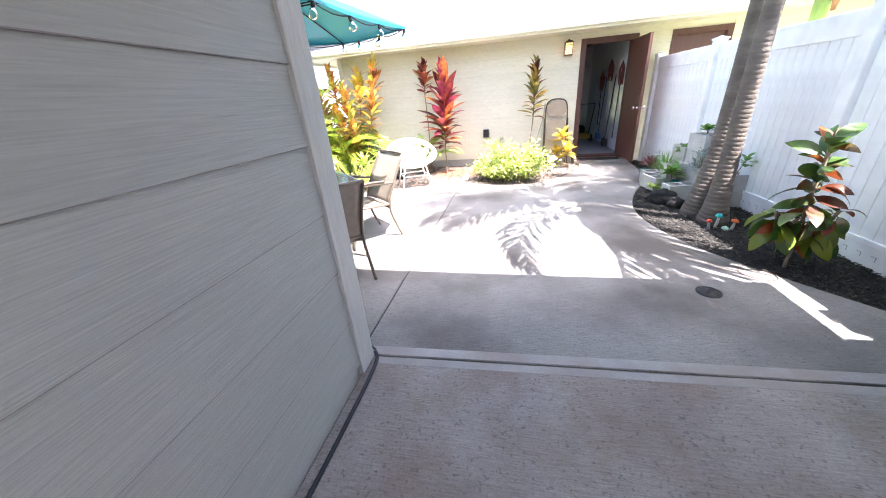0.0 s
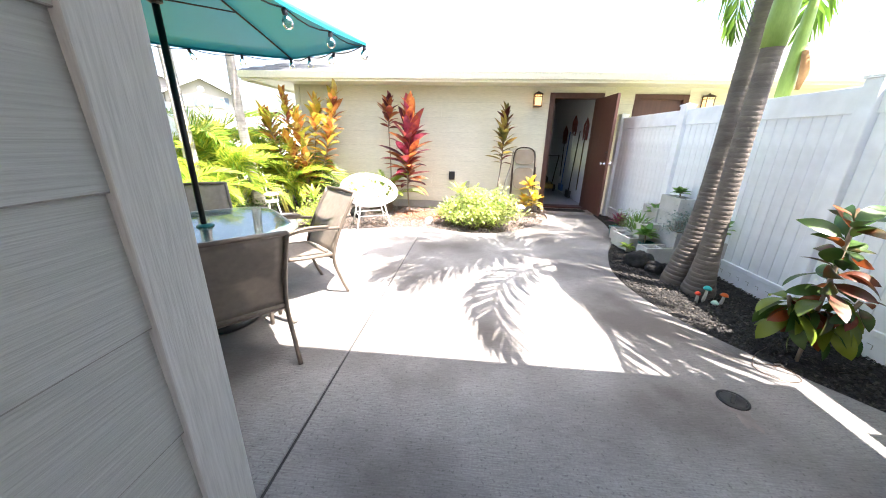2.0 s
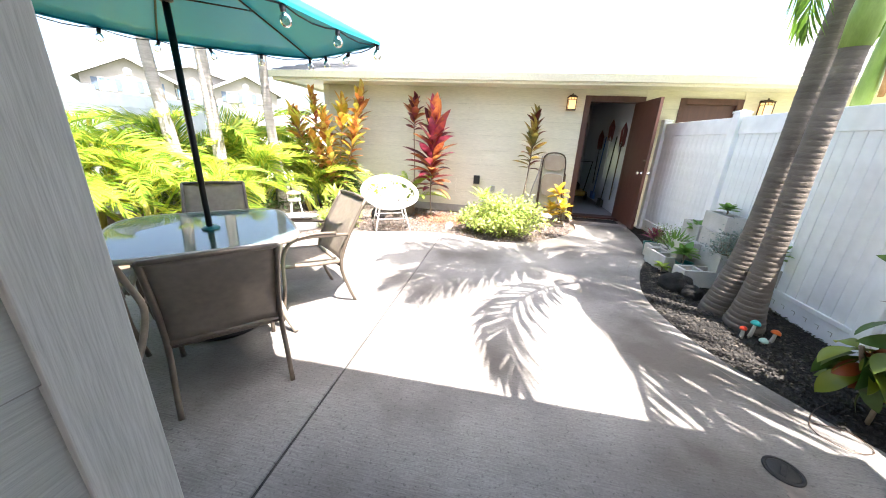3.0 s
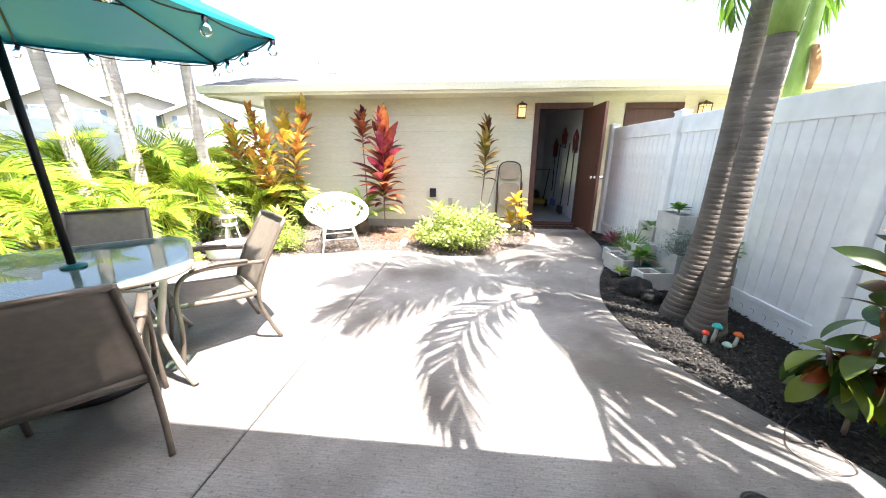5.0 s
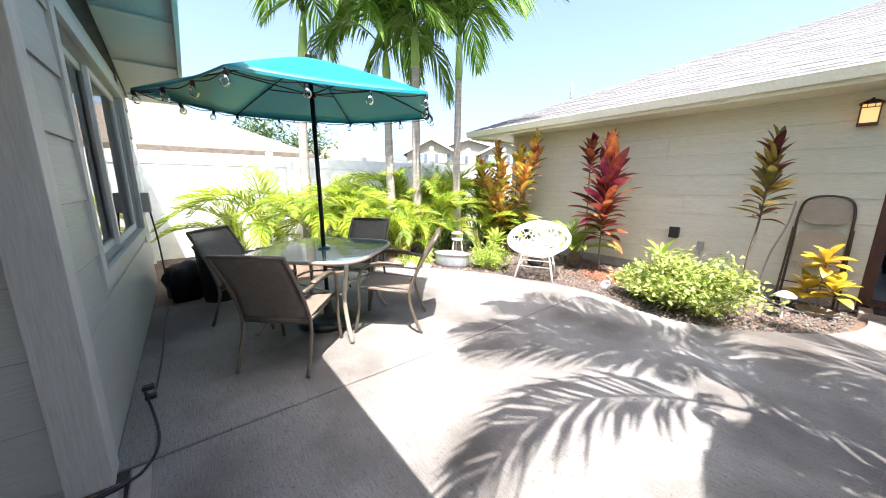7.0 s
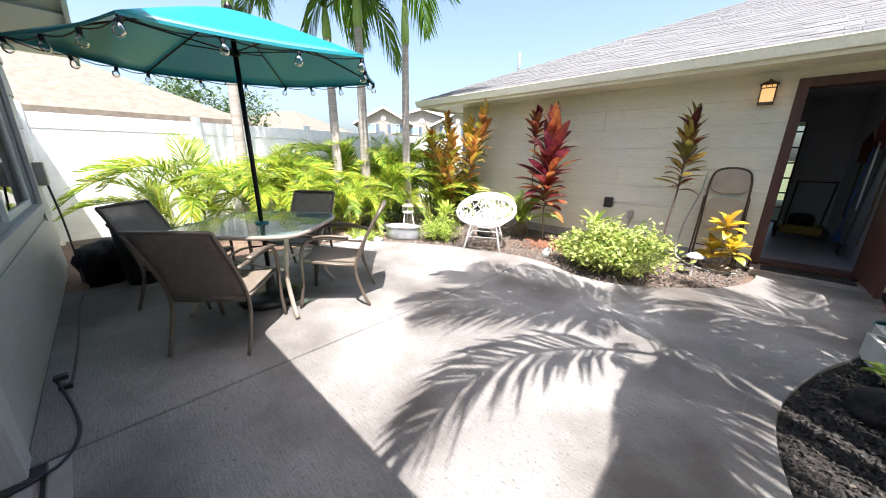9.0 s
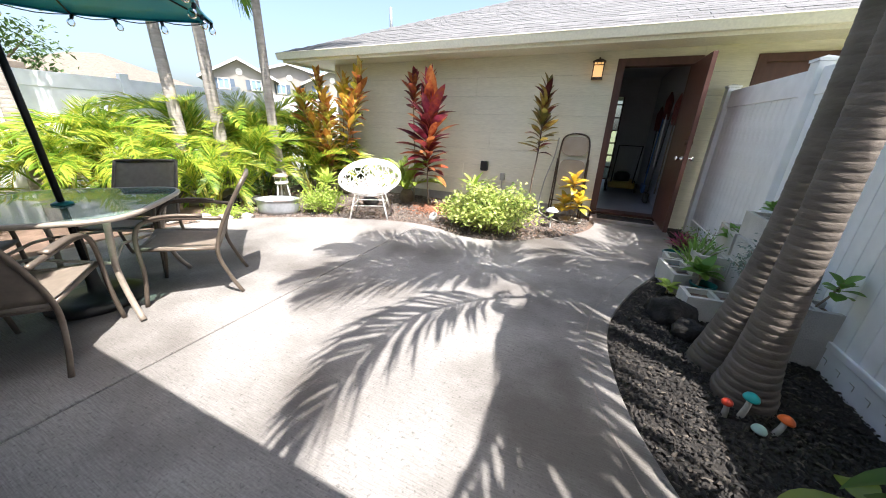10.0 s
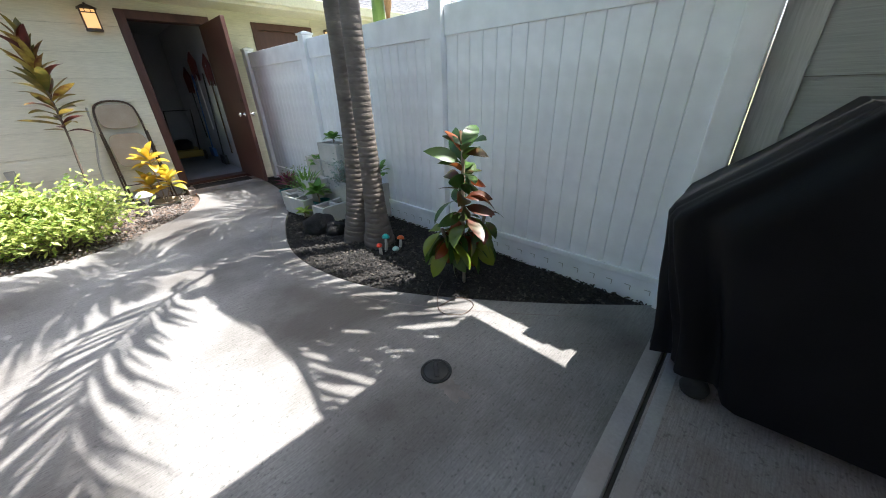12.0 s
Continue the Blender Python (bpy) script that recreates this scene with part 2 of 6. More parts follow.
M["croton"] = foliage("croton", [(0.018, 0.055, 0.010), (0.03, 0.085, 0.013), (0.06, 0.12, 0.02), (0.04, 0.07, 0.013), (0.11, 0.028, 0.012)], 0.4, 0.2)
M["crotonlime"] = foliage("crotonlime", [(0.10, 0.15, 0.015), (0.18, 0.22, 0.02), (0.07, 0.13, 0.015)], 0.3, 0.3)
M["crotonred"] = foliage("crotonred", [(0.22, 0.05, 0.015), (0.30, 0.09, 0.02), (0.14, 0.03, 0.02)], 0.3, 0.25)
M["yellowcroton"] = foliage("yellowcroton", [(0.62, 0.44, 0.03), (0.72, 0.56, 0.06), (0.55, 0.30, 0.03), (0.35, 0.36, 0.05)], 0.35, 0.35)
M["shrub"] = foliage("shrub", [(0.09, 0.16, 0.03), (0.30, 0.40, 0.08), (0.62, 0.66, 0.22), (0.46, 0.52, 0.13), (0.16, 0.25, 0.05)], 0.45, 0.4)
M["lime"] = foliage("lime", [(0.30, 0.42, 0.06), (0.40, 0.50, 0.10), (0.26, 0.40, 0.05)], 0.4, 0.4)
M["herb"] = foliage("herb", [(0.08, 0.20, 0.03), (0.14, 0.28, 0.05), (0.20, 0.34, 0.07)], 0.4, 0.3)
M["greyherb"] = foliage("greyherb", [(0.16, 0.22, 0.19), (0.24, 0.30, 0.27), (0.2, 0.27, 0.2)], 0.6, 0.2)
M["purpleherb"] = foliage("purpleherb", [(0.20, 0.03, 0.07), (0.30, 0.05, 0.12), (0.14, 0.03, 0.05)], 0.4, 0.3)
M["darkleaf"] = foliage("darkleaf", [(0.03, 0.07, 0.015), (0.05, 0.10, 0.02), (0.07, 0.12, 0.03)], 0.5, 0.25)
M["stem"] = surface("stem", (0.22, 0.17, 0.12), (0.32, 0.26, 0.19), 12, 0.85, 50, 0.5)
M["darkstem"] = surface("darkstem", (0.10, 0.07, 0.05), (0.16, 0.12, 0.09), 12, 0.85, 50, 0.5)
M["tealpot"] = surface("tealpot", (0.0, 0.10, 0.10), (0.01, 0.14, 0.14), 10, 0.35, 60, 0.05)
M["orange"] = plain("orange", (0.72, 0.14, 0.03), 0.3)
M["red"] = plain("red", (0.65, 0.06, 0.03), 0.3)
M["turq"] = plain("turq", (0.02, 0.36, 0.36), 0.3)
M["paleaqua"] = plain("paleaqua", (0.42, 0.60, 0.56), 0.35)
M["mat"] = surface("mat", (0.022, 0.02, 0.02), (0.045, 0.04, 0.038), 20, 0.95, 150, 0.8)
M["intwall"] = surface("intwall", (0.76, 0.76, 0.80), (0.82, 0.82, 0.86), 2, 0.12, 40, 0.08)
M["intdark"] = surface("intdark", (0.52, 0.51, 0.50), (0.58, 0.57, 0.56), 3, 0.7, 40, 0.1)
M["intfloor"] = surface("intfloor", (0.20, 0.21, 0.24), (0.28, 0.29, 0.32), 3, 0.4, 40, 0.1)
M["toolred"] = plain("toolred", (0.10, 0.014, 0.012), 0.6)
M["toolblue"] = plain("toolblue", (0.03, 0.10, 0.30), 0.45)
M["toolyellow"] = plain("toolyellow", (0.30, 0.20, 0.03), 0.5)
M["stucco"] = surface("stucco", (0.27, 0.255, 0.235), (0.33, 0.315, 0.29), 1, 0.8, 30, 0.2)
M["winframe"] = plain("winframe", (0.72, 0.72, 0.70), 0.4)
# blue base colour stands in for sky mirrored in the panes
M["skyglass"] = plain("skyglass", (0.22, 0.34, 0.50), 0.15, spec=0.6)
M["shutter"] = surface("shutter", (0.08, 0.11, 0.16), (0.12, 0.16, 0.22), 5, 0.6, 40, 0.1)


def glass(name, tint, rough=0.02):
    m, nt, n, l, b = nodes_of(name)
    tr, gl, fr, ms = n.new("ShaderNodeBsdfTransparent"), n.new("ShaderNodeBsdfGlossy"), n.new("ShaderNodeFresnel"), n.new("ShaderNodeMixShader")
    tr.inputs["Color"].default_value, gl.inputs["Roughness"].default_value = (*tint, 1), rough
    fr.inputs["IOR"].default_value = 1.52
    l.new(fr.outputs["Fac"], ms.inputs["Fac"]), l.new(tr.outputs["BSDF"], ms.inputs[1]), l.new(gl.outputs["BSDF"], ms.inputs[2])
    l.new(ms.outputs["Shader"], n["Material Output"].inputs["Surface"])
    return m


M["tableglass"] = glass("tableglass", (0.62, 0.78, 0.72), 0.03)
tn, tl = M["tableglass"].node_tree.nodes, M["tableglass"].node_tree.links
df, m3 = tn.new("ShaderNodeBsdfDiffuse"), tn.new("ShaderNodeMixShader")
df.inputs["Color"].default_value, m3.inputs["Fac"].default_value = (0.55, 0.68, 0.63, 1), 0.14
old = tn["Material Output"].inputs["Surface"].links[0].from_socket
tl.new(old, m3.inputs[1]), tl.new(df.outputs["BSDF"], m3.inputs[2]), tl.new(m3.outputs["Shader"], tn["Material Output"].inputs["Surface"])
M["winglass"] = glass("winglass", (0.80, 0.84, 0.84))
M["bulb"] = glass("bulb", (0.9, 0.92, 0.92))
m, nt, n, l, b = nodes_of("mesh_fabric")
b.inputs["Base Color"].default_value, b.inputs["Roughness"].default_value = (0.115, 0.095, 0.078, 1), 0.6
co, wv, wv2, mx, tr, ms = [n.new("ShaderNode" + k) for k in ("TexCoord", "TexNoise", "HueSaturation", "Math", "BsdfTransparent", "MixShader")]
wv.inputs["Scale"].default_value = 25
l.new(co.outputs["Object"], wv.inputs["Vector"])
wv2.inputs["Color"].default_value = (0.205, 0.17, 0.138, 1)
mx.operation = "MULTIPLY_ADD"
mx.inputs[1].default_value, mx.inputs[2].default_value = 0.5, 0.75
l.new(wv.outputs["Fac"], mx.inputs[0]), l.new(mx.outputs["Value"], wv2.inputs["Value"]), l.new(wv2.outputs["Color"], b.inputs["Base Color"])
ms.inputs["Fac"].default_value = 0.16
l.new(b.outputs["BSDF"], ms.inputs[1]), l.new(tr.outputs["BSDF"], ms.inputs[2])
l.new(ms.outputs["Shader"], n["Material Output"].inputs["Surface"])
M["sling"] = m


# ---------------- mesh helpers ----------------
class Geo:
    """Collects vertices and faces of one mesh."""

    def __init__(self):
        self.v, self.f = [], []

    def add(self, vs, fs):
        k = len(self.v)
        self.v += [tuple(p) for p in vs]
        self.f += [tuple(i + k for i in f) for f in fs]
        return self

    def box(self, x0, x1, y0, y1, z0, z1, m=None):
        vs = [Vector((x, y, z)) for z in (z0, z1) for x, y in ((x0, y0), (x1, y0), (x1, y1), (x0, y1))]
        if m is not None:
            vs = [m @ p for p in vs]
        return self.add(vs, [(3, 2, 1, 0), (4, 5, 6, 7), (0, 1, 5, 4), (1, 2, 6, 5), (2, 3, 7, 6), (3, 0, 4, 7)])

    def prism(self, pts, z0, z1):
        k = len(pts)
        vs = [(x, y, z0) for x, y in pts] + [(x, y, z1) for x, y in pts]
        return self.add(vs, [tuple(range(k))[::-1], tuple(range(k, 2 * k))] + [(i, (i + 1) % k, (i + 1) % k + k, i + k) for i in range(k)])

    def tube(self, pts, r, seg=8, cap=True, squash=1.0):
        pts = [Vector(p) for p in pts]
        rr = r if isinstance(r, (list, tuple)) else [r] * len(pts)
        up = Vector((0.13, 0.21, 0.97))
        if abs((pts[-1] - pts[0]).normalized().dot(up)) > 0.9:
            up = Vector((0.97, 0.2, 0.1))
        vs, fs = [], []
        for i, p in enumerate(pts):
            d = (pts[min(i + 1, len(pts) - 1)] - pts[max(i - 1, 0)]).normalized()
            a = d.cross(up).normalized()
            b2 = d.cross(a)
            for k in range(seg):
                w = 2 * math.pi * k / seg
                vs.append(p + (a * math.cos(w) + b2 * math.sin(w) * squash) * rr[i])
        for i in range(len(pts) - 1):
            for k in range(seg):
                q = (k + 1) % seg
                fs.append((i * seg + k, i * seg + q, (i + 1) * seg + q, (i + 1) * seg + k))
        if cap:
            fs += [tuple(range(seg))[::-1], tuple(range((len(pts) - 1) * seg, len(pts) * seg))]
        return self.add(vs, fs)

    def lathe(self, prof, seg=16, c=(0, 0, 0), sx=1.0, sy=1.0, cap=True):
        vs = [(c[0] + r * math.cos(2 * math.pi * k / seg) * sx, c[1] + r * math.sin(2 * math.pi * k / seg) * sy, c[2] + z) for r, z in prof for k in range(seg)]
        fs = [(i * seg + k, i * seg + (k + 1) % seg, (i + 1) * seg + (k + 1) % seg, (i + 1) * seg + k) for i in range(len(prof) - 1) for k in range(seg)]
        if cap:
            fs += [tuple(range(seg))[::-1], tuple(range((len(prof) - 1) * seg, len(prof) * seg))]
        return self.add(vs, fs)

    def ball(self, c, r, seg=8, rings=5, sz=1.0):
        return self.lathe([(max(r * math.sin(math.pi * i / rings), r * 0.02), -r * sz * math.cos(math.pi * i / rings)) for i in range(rings + 1)], seg, c)

    def move(self, m):
        self.v = [tuple(m @ Vector(p)) for p in self.v]
        return self

    def data(self, name, mat, smooth=False):
        me = bpy.data.meshes.new(name)
        me.from_pydata(self.v, [], self.f)
        me.materials.append(mat)
        if smooth:
            me.polygons.foreach_set("use_smooth", [True] * len(me.polygons))
        me.update()
        return me


def place(name, me, parent=None, m=None, label=""):
    ob = new(name, me)
    if m is not None:
        ob.matrix_basis = m
    if parent is not None:
        ob.parent = parent
    return tagged(ob, label)


def part(name, geo, mat, parent=None, label="", smooth=False, bevel=0.0):
    ob = place(name, geo.data(name, M[mat], smooth), parent, None, label)
    if bevel:
        md = ob.modifiers.new("edge", "BEVEL")
        md.width, md.segments, md.limit_method = bevel, 2, "ANGLE"
    return ob


def thing(name, label, category, m=None, group="", kind=""):
    ob = new(name)
    ob.empty_display_size = 0.1
    if m is not None:
        ob.matrix_basis = m
    return tagged(ob, label, category, group, kind)


def rnd(a, b):
    return random.uniform(a, b)


def bez(pts, n):
    """Smooth line through the points (Catmull-Rom)."""
    p = [Vector(q) for q in pts]
    p = [2 * p[0] - p[1]] + p + [2 * p[-1] - p[-2]]
    out = []
    for i in range(1, len(p) - 2):
        for k in range(n):
            t = k / n
            out.append(0.5 * (2 * p[i] + (p[i + 1] - p[i - 1]) * t + (2 * p[i - 1] - 5 * p[i] + 4 * p[i + 1] - p[i + 2]) * t * t + (3 * p[i] - p[i - 1] - 3 * p[i + 1] + p[i + 2]) * t ** 3))
    return out + [p[-2]]

# ---------------- ground and slabs ----------------
g = Geo()
g.add([(-600, -600, -0.06), (600, -600, -0.06), (600, 600, -0.06), (-600, 600, -0.06)], [(0, 1, 2, 3)])
tagged(part("ground", g, "lawn"), "dry grassy ground reaching to the horizon", "ground", kind="structure")

def JY(x):
    """Joint between the entry slab and the patio."""
    return 1.79 + 0.04 * x


def band(x0, x1, d0, d1, z0, z1):
    """Strip along the joint, d0 to d1 beyond it."""
    return Geo().prism([(x0, JY(x0) + d0), (x1, JY(x1) + d0), (x1, JY(x1) + d1), (x0, JY(x0) + d1)], z0, z1)


EAST = bez([(3.06, 2.05, 0), (2.68, 2.49, 0), (2.35, 2.92, 0), (2.08, 3.33, 0), (1.89, 3.75, 0), (1.80, 4.2, 0), (1.80, 4.55, 0), (1.86, 4.85, 0), (2.03, 5.34, 0), (2.25, 5.8, 0), (2.43, 6.3, 0), (2.53, 6.8, 0), (2.57, 7.2, 0), (2.58, 7.62, 0)], 5)
WEST = bez([(1.62, 7.62, 0), (1.63, 7.4, 0), (1.56, 7.05, 0), (1.36, 6.68, 0), (1.05, 6.34, 0), (0.6, 6.0, 0), (0.15, 5.93, 0), (-0.35, 6.08, 0), (-0.58, 6.11, 0)], 5)
WEST2 = bez([(-0.588, 6.11, 0), (-0.8, 6.1, 0), (-1.15, 6.02, 0), (-1.6, 5.87, 0), (-2.1, 5.62, 0), (-2.6, 5.32, 0), (-3.0, 4.95, 0), (-3.25, 4.5, 0), (-3.33, 4.0, 0), (-3.3, 3.0, 0), (-3.2, 1.715, 0)], 5)
east = [(p.x, p.y) for p in EAST] + [(p.x, p.y) for p in WEST] + [(-0.572, JY(-0.572) + 0.011), (2.98, JY(2.98) + 0.011)]
west = [(p.x, p.y) for p in WEST2] + [(-0.588, 1.715)]
slab = tagged(part("patio_slab", Geo().prism(east, -0.10, 0.0), "concrete", bevel=0.008), "weathered grey broom-finished concrete patio and curved walk", "patio", kind="structure")
tagged(part("patio_slab_west", Geo().prism(west, -0.10, 0.0), "concrete", bevel=0.008), "weathered grey concrete patio under the table", "patio", kind="structure")
near = Geo().prism([(-0.488, -4.0), (3.5, -4.0), (3.5, JY(3.5) - 0.005), (-0.488, JY(-0.488) - 0.005)], -0.1, 0.012)
tagged(part("entry_slab", near, "concrete_near", bevel=0.01), "brownish stained concrete entry slab", "slab", kind="structure")
g = Geo().box(-0.6, -0.56, 1.86, 6.0, -0.09, -0.012).box(-0.6, -0.489, 1.72, 1.859, -0.09, -0.013)
tagged(part("slab_joint_entry", band(-0.487, 3.05, -0.012, 0.016, -0.09, -0.014), "joint"), "dark recessed joint at the entry slab", "joint", kind="structure")
tagged(part("slab_joint", g, "joint"), "dark recessed joints between the concrete slabs", "joint", kind="structure")

# tooled slab edges beside the joint
g = band(-0.43, 2.96, -0.07, -0.016, 0.006, 0.0135)
tagged(part("slab_edge_near", g, "tooled", bevel=0.003), "smooth tooled slab edge", "joint", kind="structure")
g = band(-0.56, 2.94, 0.02, 0.09, -0.006, 0.0018)
tagged(part("slab_edge_far", g, "tooled", bevel=0.001), "smooth tooled slab edge", "joint", kind="structure")
# tooled border along the curved walk
g = Geo()
line = [p for p in EAST if p.y > 2.2]
for i in range(len(line) - 1):
    a, b2 = line[i], line[i + 1]
    d = (b2 - a).normalized()
    nrm = Vector((-d.y, d.x, 0))
    q = [a + nrm * 0.130, b2 + nrm * 0.130, b2 + nrm * 0.137, a + nrm * 0.137]
    g.add([(p.x, p.y, 0.0015) for p in q], [(0, 1, 2, 3)])
tagged(part("walk_edge_line", g, "damp"), "tooled border line along the curved walk", "joint", kind="structure")

bedE = [(p.x, p.y) for p in EAST][::-1] + [(3.2, 2.02), (3.2, 7.9), (2.58, 7.9)]
g = Geo().prism(bedE[::-1], -0.055, -0.03)
tagged(part("mulch_bed", g, "mulch"), "bed of black shredded mulch beside the curved walk", "mulch", kind="structure")
bedW = [(p.x, p.y) for p in WEST[::-1][::-1]] + [(p.x, p.y) for p in WEST2] + [(-3.2, 1.5), (-6.2, 1.5), (-6.2, 7.98), (1.62, 7.98)]
tagged(part("planting_bed", Geo().prism(bedW, -0.055, -0.03), "soil"), "planting bed of brown soil and cinder", "soil", kind="structure")


def scatter(name, mat, label, n, zone, size, zc, flat=0.5):
    """Loose chips in one mesh; zone(): a place, or None."""
    g = Geo()
    k = 0
    while k < n:
        p = zone()
        if p is None:
            continue
        k += 1
        s = rnd(*size)
        m2 = Matrix.Translation((p[0], p[1], zc + rnd(0, 0.022))) @ Euler((rnd(-0.5, 0.5), rnd(-0.5, 0.5), rnd(0, 6.3))).to_matrix().to_4x4() @ Matrix.Diagonal((s * rnd(0.8, 2.2), s * rnd(0.5, 0.9), s * flat, 1))
        g.add([m2 @ Vector(q) for q in ((-1, -1, -0.6), (1, -0.8, -0.4), (0.9, 1, -0.5), (-0.8, 0.9, -0.6), (-0.2, 0.1, 0.9), (0.6, -0.1, 0.7))],
              [(0, 1, 5, 4), (1, 2, 5), (2, 3, 4, 5), (3, 0, 4)])
    return tagged(part(name, g, mat), label, "mulch", kind="stuff")


def east_edge(y):
    for i in range(len(EAST) - 1):
        if EAST[i].y <= y <= EAST[i + 1].y:
            f = (y - EAST[i].y) / max(1e-6, EAST[i + 1].y - EAST[i].y)
            return EAST[i].x + f * (EAST[i + 1].x - EAST[i].x)
    return 2.58


def zone_east():
    y = rnd(2.1, 7.7)
    x = rnd(1.8, 3.05)
    return (x, y) if x > east_edge(y) + 0.015 else None


WALL = WEST + WEST2


def west_edge(x):
    best = [p.y for p in WALL if abs(p.x - x) < 0.06]
    return max(best) if best else 6.0


def zone_west():
    x, y = rnd(-3.6, 1.6), rnd(4.6, 7.85)
    return (x, y) if y > west_edge(x) + 0.02 else None


scatter("mulch_chips", "chip", "loose black bark mulch chips", 22000, zone_east, (0.005, 0.0125), -0.03)
scatter("cinder_gravel", "cinder", "grey-brown cinder gravel in the planting bed", 15000, zone_west, (0.006, 0.014), -0.03, 0.8)
scatter("red_soil_crumbs", "redsoil", "reddish crumbled soil under the ti plant", 1500, lambda: (random.gauss(-0.75, 0.25), random.gauss(7.05, 0.2)), (0.006, 0.014), -0.012, 0.7)

# ---------------- lap siding ----------------
def siding(wall, length, rows, mat, m, gap=None, step=0.2915, z0=0.1, seam=0.0, shade_mat="lapshade"):
    """Lapped boards on a wall: along local x, facing local -y; gap(z): stretches left free."""
    shade_strips = Geo()
    for r in range(rows):
        z = z0 + r * step
        cuts = [(0.0, length)]
        for a, b2 in (gap(z, z + step) if gap else []):
            nxt = []
            for s, e in cuts:
                if b2 <= s or a >= e:
                    nxt.append((s, e))
                else:
                    nxt += [q for q in ((s, a), (b2, e)) if q[1] - q[0] > 0.02]
            cuts = nxt
        runs = []
        for s, e in cuts:
            if seam and e - s > seam * 1.3:
                c = s + (e - s) * (0.3 + 0.4 * ((r * 0.618) % 1))
                runs += [(s, c - 0.0015), (c + 0.0015, e)]
            else:
                runs.append((s, e))
        for s, e in runs:
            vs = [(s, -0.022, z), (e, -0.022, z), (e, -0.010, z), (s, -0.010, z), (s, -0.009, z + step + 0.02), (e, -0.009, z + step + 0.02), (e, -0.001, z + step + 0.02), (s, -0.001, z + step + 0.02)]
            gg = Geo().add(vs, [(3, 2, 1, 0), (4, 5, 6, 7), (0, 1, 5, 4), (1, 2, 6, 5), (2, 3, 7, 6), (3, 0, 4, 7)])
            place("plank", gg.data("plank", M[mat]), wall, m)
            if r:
                # thin dark strip painted in as the shade line under the lap
                shade_strips.box(s, e, -0.0215, -0.012, z - 0.003, z)
    ob = tagged(part("joint_dirt", shade_strips, shade_mat, wall, "thin grey line painted as shade below each board"), kind="stuff")
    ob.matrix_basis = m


# west house: corner at (-0.46, 1.77)
CX, CY = -0.491, 1.717
WX0, WX1, WZ0, WZ1 = -3.45, -1.17, 0.86, 2.2    # window hole
wall_w = part("wall_house_side", Geo().box(CX - 0.15, CX, -4.0, CY - 0.15, 0.0, 2.75), "sidinggrey")
tagged(wall_w, "pale grey lap-sided house wall", "wall", kind="structure")
g = Geo().box(-3.95, WX0, CY - 0.15, CY, 0, 2.36).box(WX1, CX, CY - 0.15, CY, 0, 2.75).box(WX0, WX1, CY - 0.15, CY, 0, WZ0).box(WX0, WX1, CY - 0.15, CY, WZ1, 2.42)
wall_n = tagged(part("wall_house_window", g, "sidinggrey"), "pale grey lap-sided house wall with a wide window", "wall", kind="structure")
g = Geo().box(-3.95, -3.8, -4.0, CY - 0.15, 0, 2.36)
tagged(part("wall_house_end", g, "sidinggrey"), "pale grey house end wall", "wall", kind="structure")
tagged(part("house_floor", Geo().box(-3.8, CX - 0.15, -4.0, CY - 0.15, -0.05, 0.05), "intdark"), "dark floor inside the house", "floor", kind="structure")
tagged(part("house_ceiling", Geo().box(-3.8, CX - 0.15, -4.0, CY - 0.15, 2.28, 2.31), "intwall"), "white ceiling inside the house", "ceiling", kind="structure")
tagged(part("house_back", Geo().box(-3.95, 3.5, -4.15, -4.0, 0, 2.36), "sidinggrey"), "grey wall closing the entry court", "wall", kind="structure")
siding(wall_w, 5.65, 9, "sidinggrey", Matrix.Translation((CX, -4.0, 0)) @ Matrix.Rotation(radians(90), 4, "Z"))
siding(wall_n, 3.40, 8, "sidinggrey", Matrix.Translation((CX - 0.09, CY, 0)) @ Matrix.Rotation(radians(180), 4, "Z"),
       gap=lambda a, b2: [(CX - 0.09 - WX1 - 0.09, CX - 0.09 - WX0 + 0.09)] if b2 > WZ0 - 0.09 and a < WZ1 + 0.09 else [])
# corner boards
g = Geo().box(CX - 0.01, CX + 0.034, CY - 0.12, CY + 0.028, 0.03, 2.62)
tagged(part("corner_trim", g, "trimgrey", bevel=0.004), "painted wooden corner board with nail heads", "trim", kind="structure")
g = Geo().box(CX - 0.11, CX - 0.012, CY + 0.002, CY + 0.026, 0.03, 2.62)
tagged(part("corner_trim_return", g, "trimgrey", bevel=0.004), "painted wooden corner board", "trim", kind="structure")
g = Geo()
for k in range(9):
    g.lathe([(0.005, 0), (0.0045, 0.0015), (0.001, 0.002)], 8, (0, 0, 0))
    q = len(g.v) - 24
    for i in range(q, len(g.v)):
        x, y, z = g.v[i]
        g.v[i] = (CX + 0.028 + z, CY - 0.02 - 0.075 * (k % 2) + x, 0.25 + 0.3 * k + y)
tagged(part("corner_trim_nails", g, "trimgrey"), "painted nail heads", "trim", kind="structure")
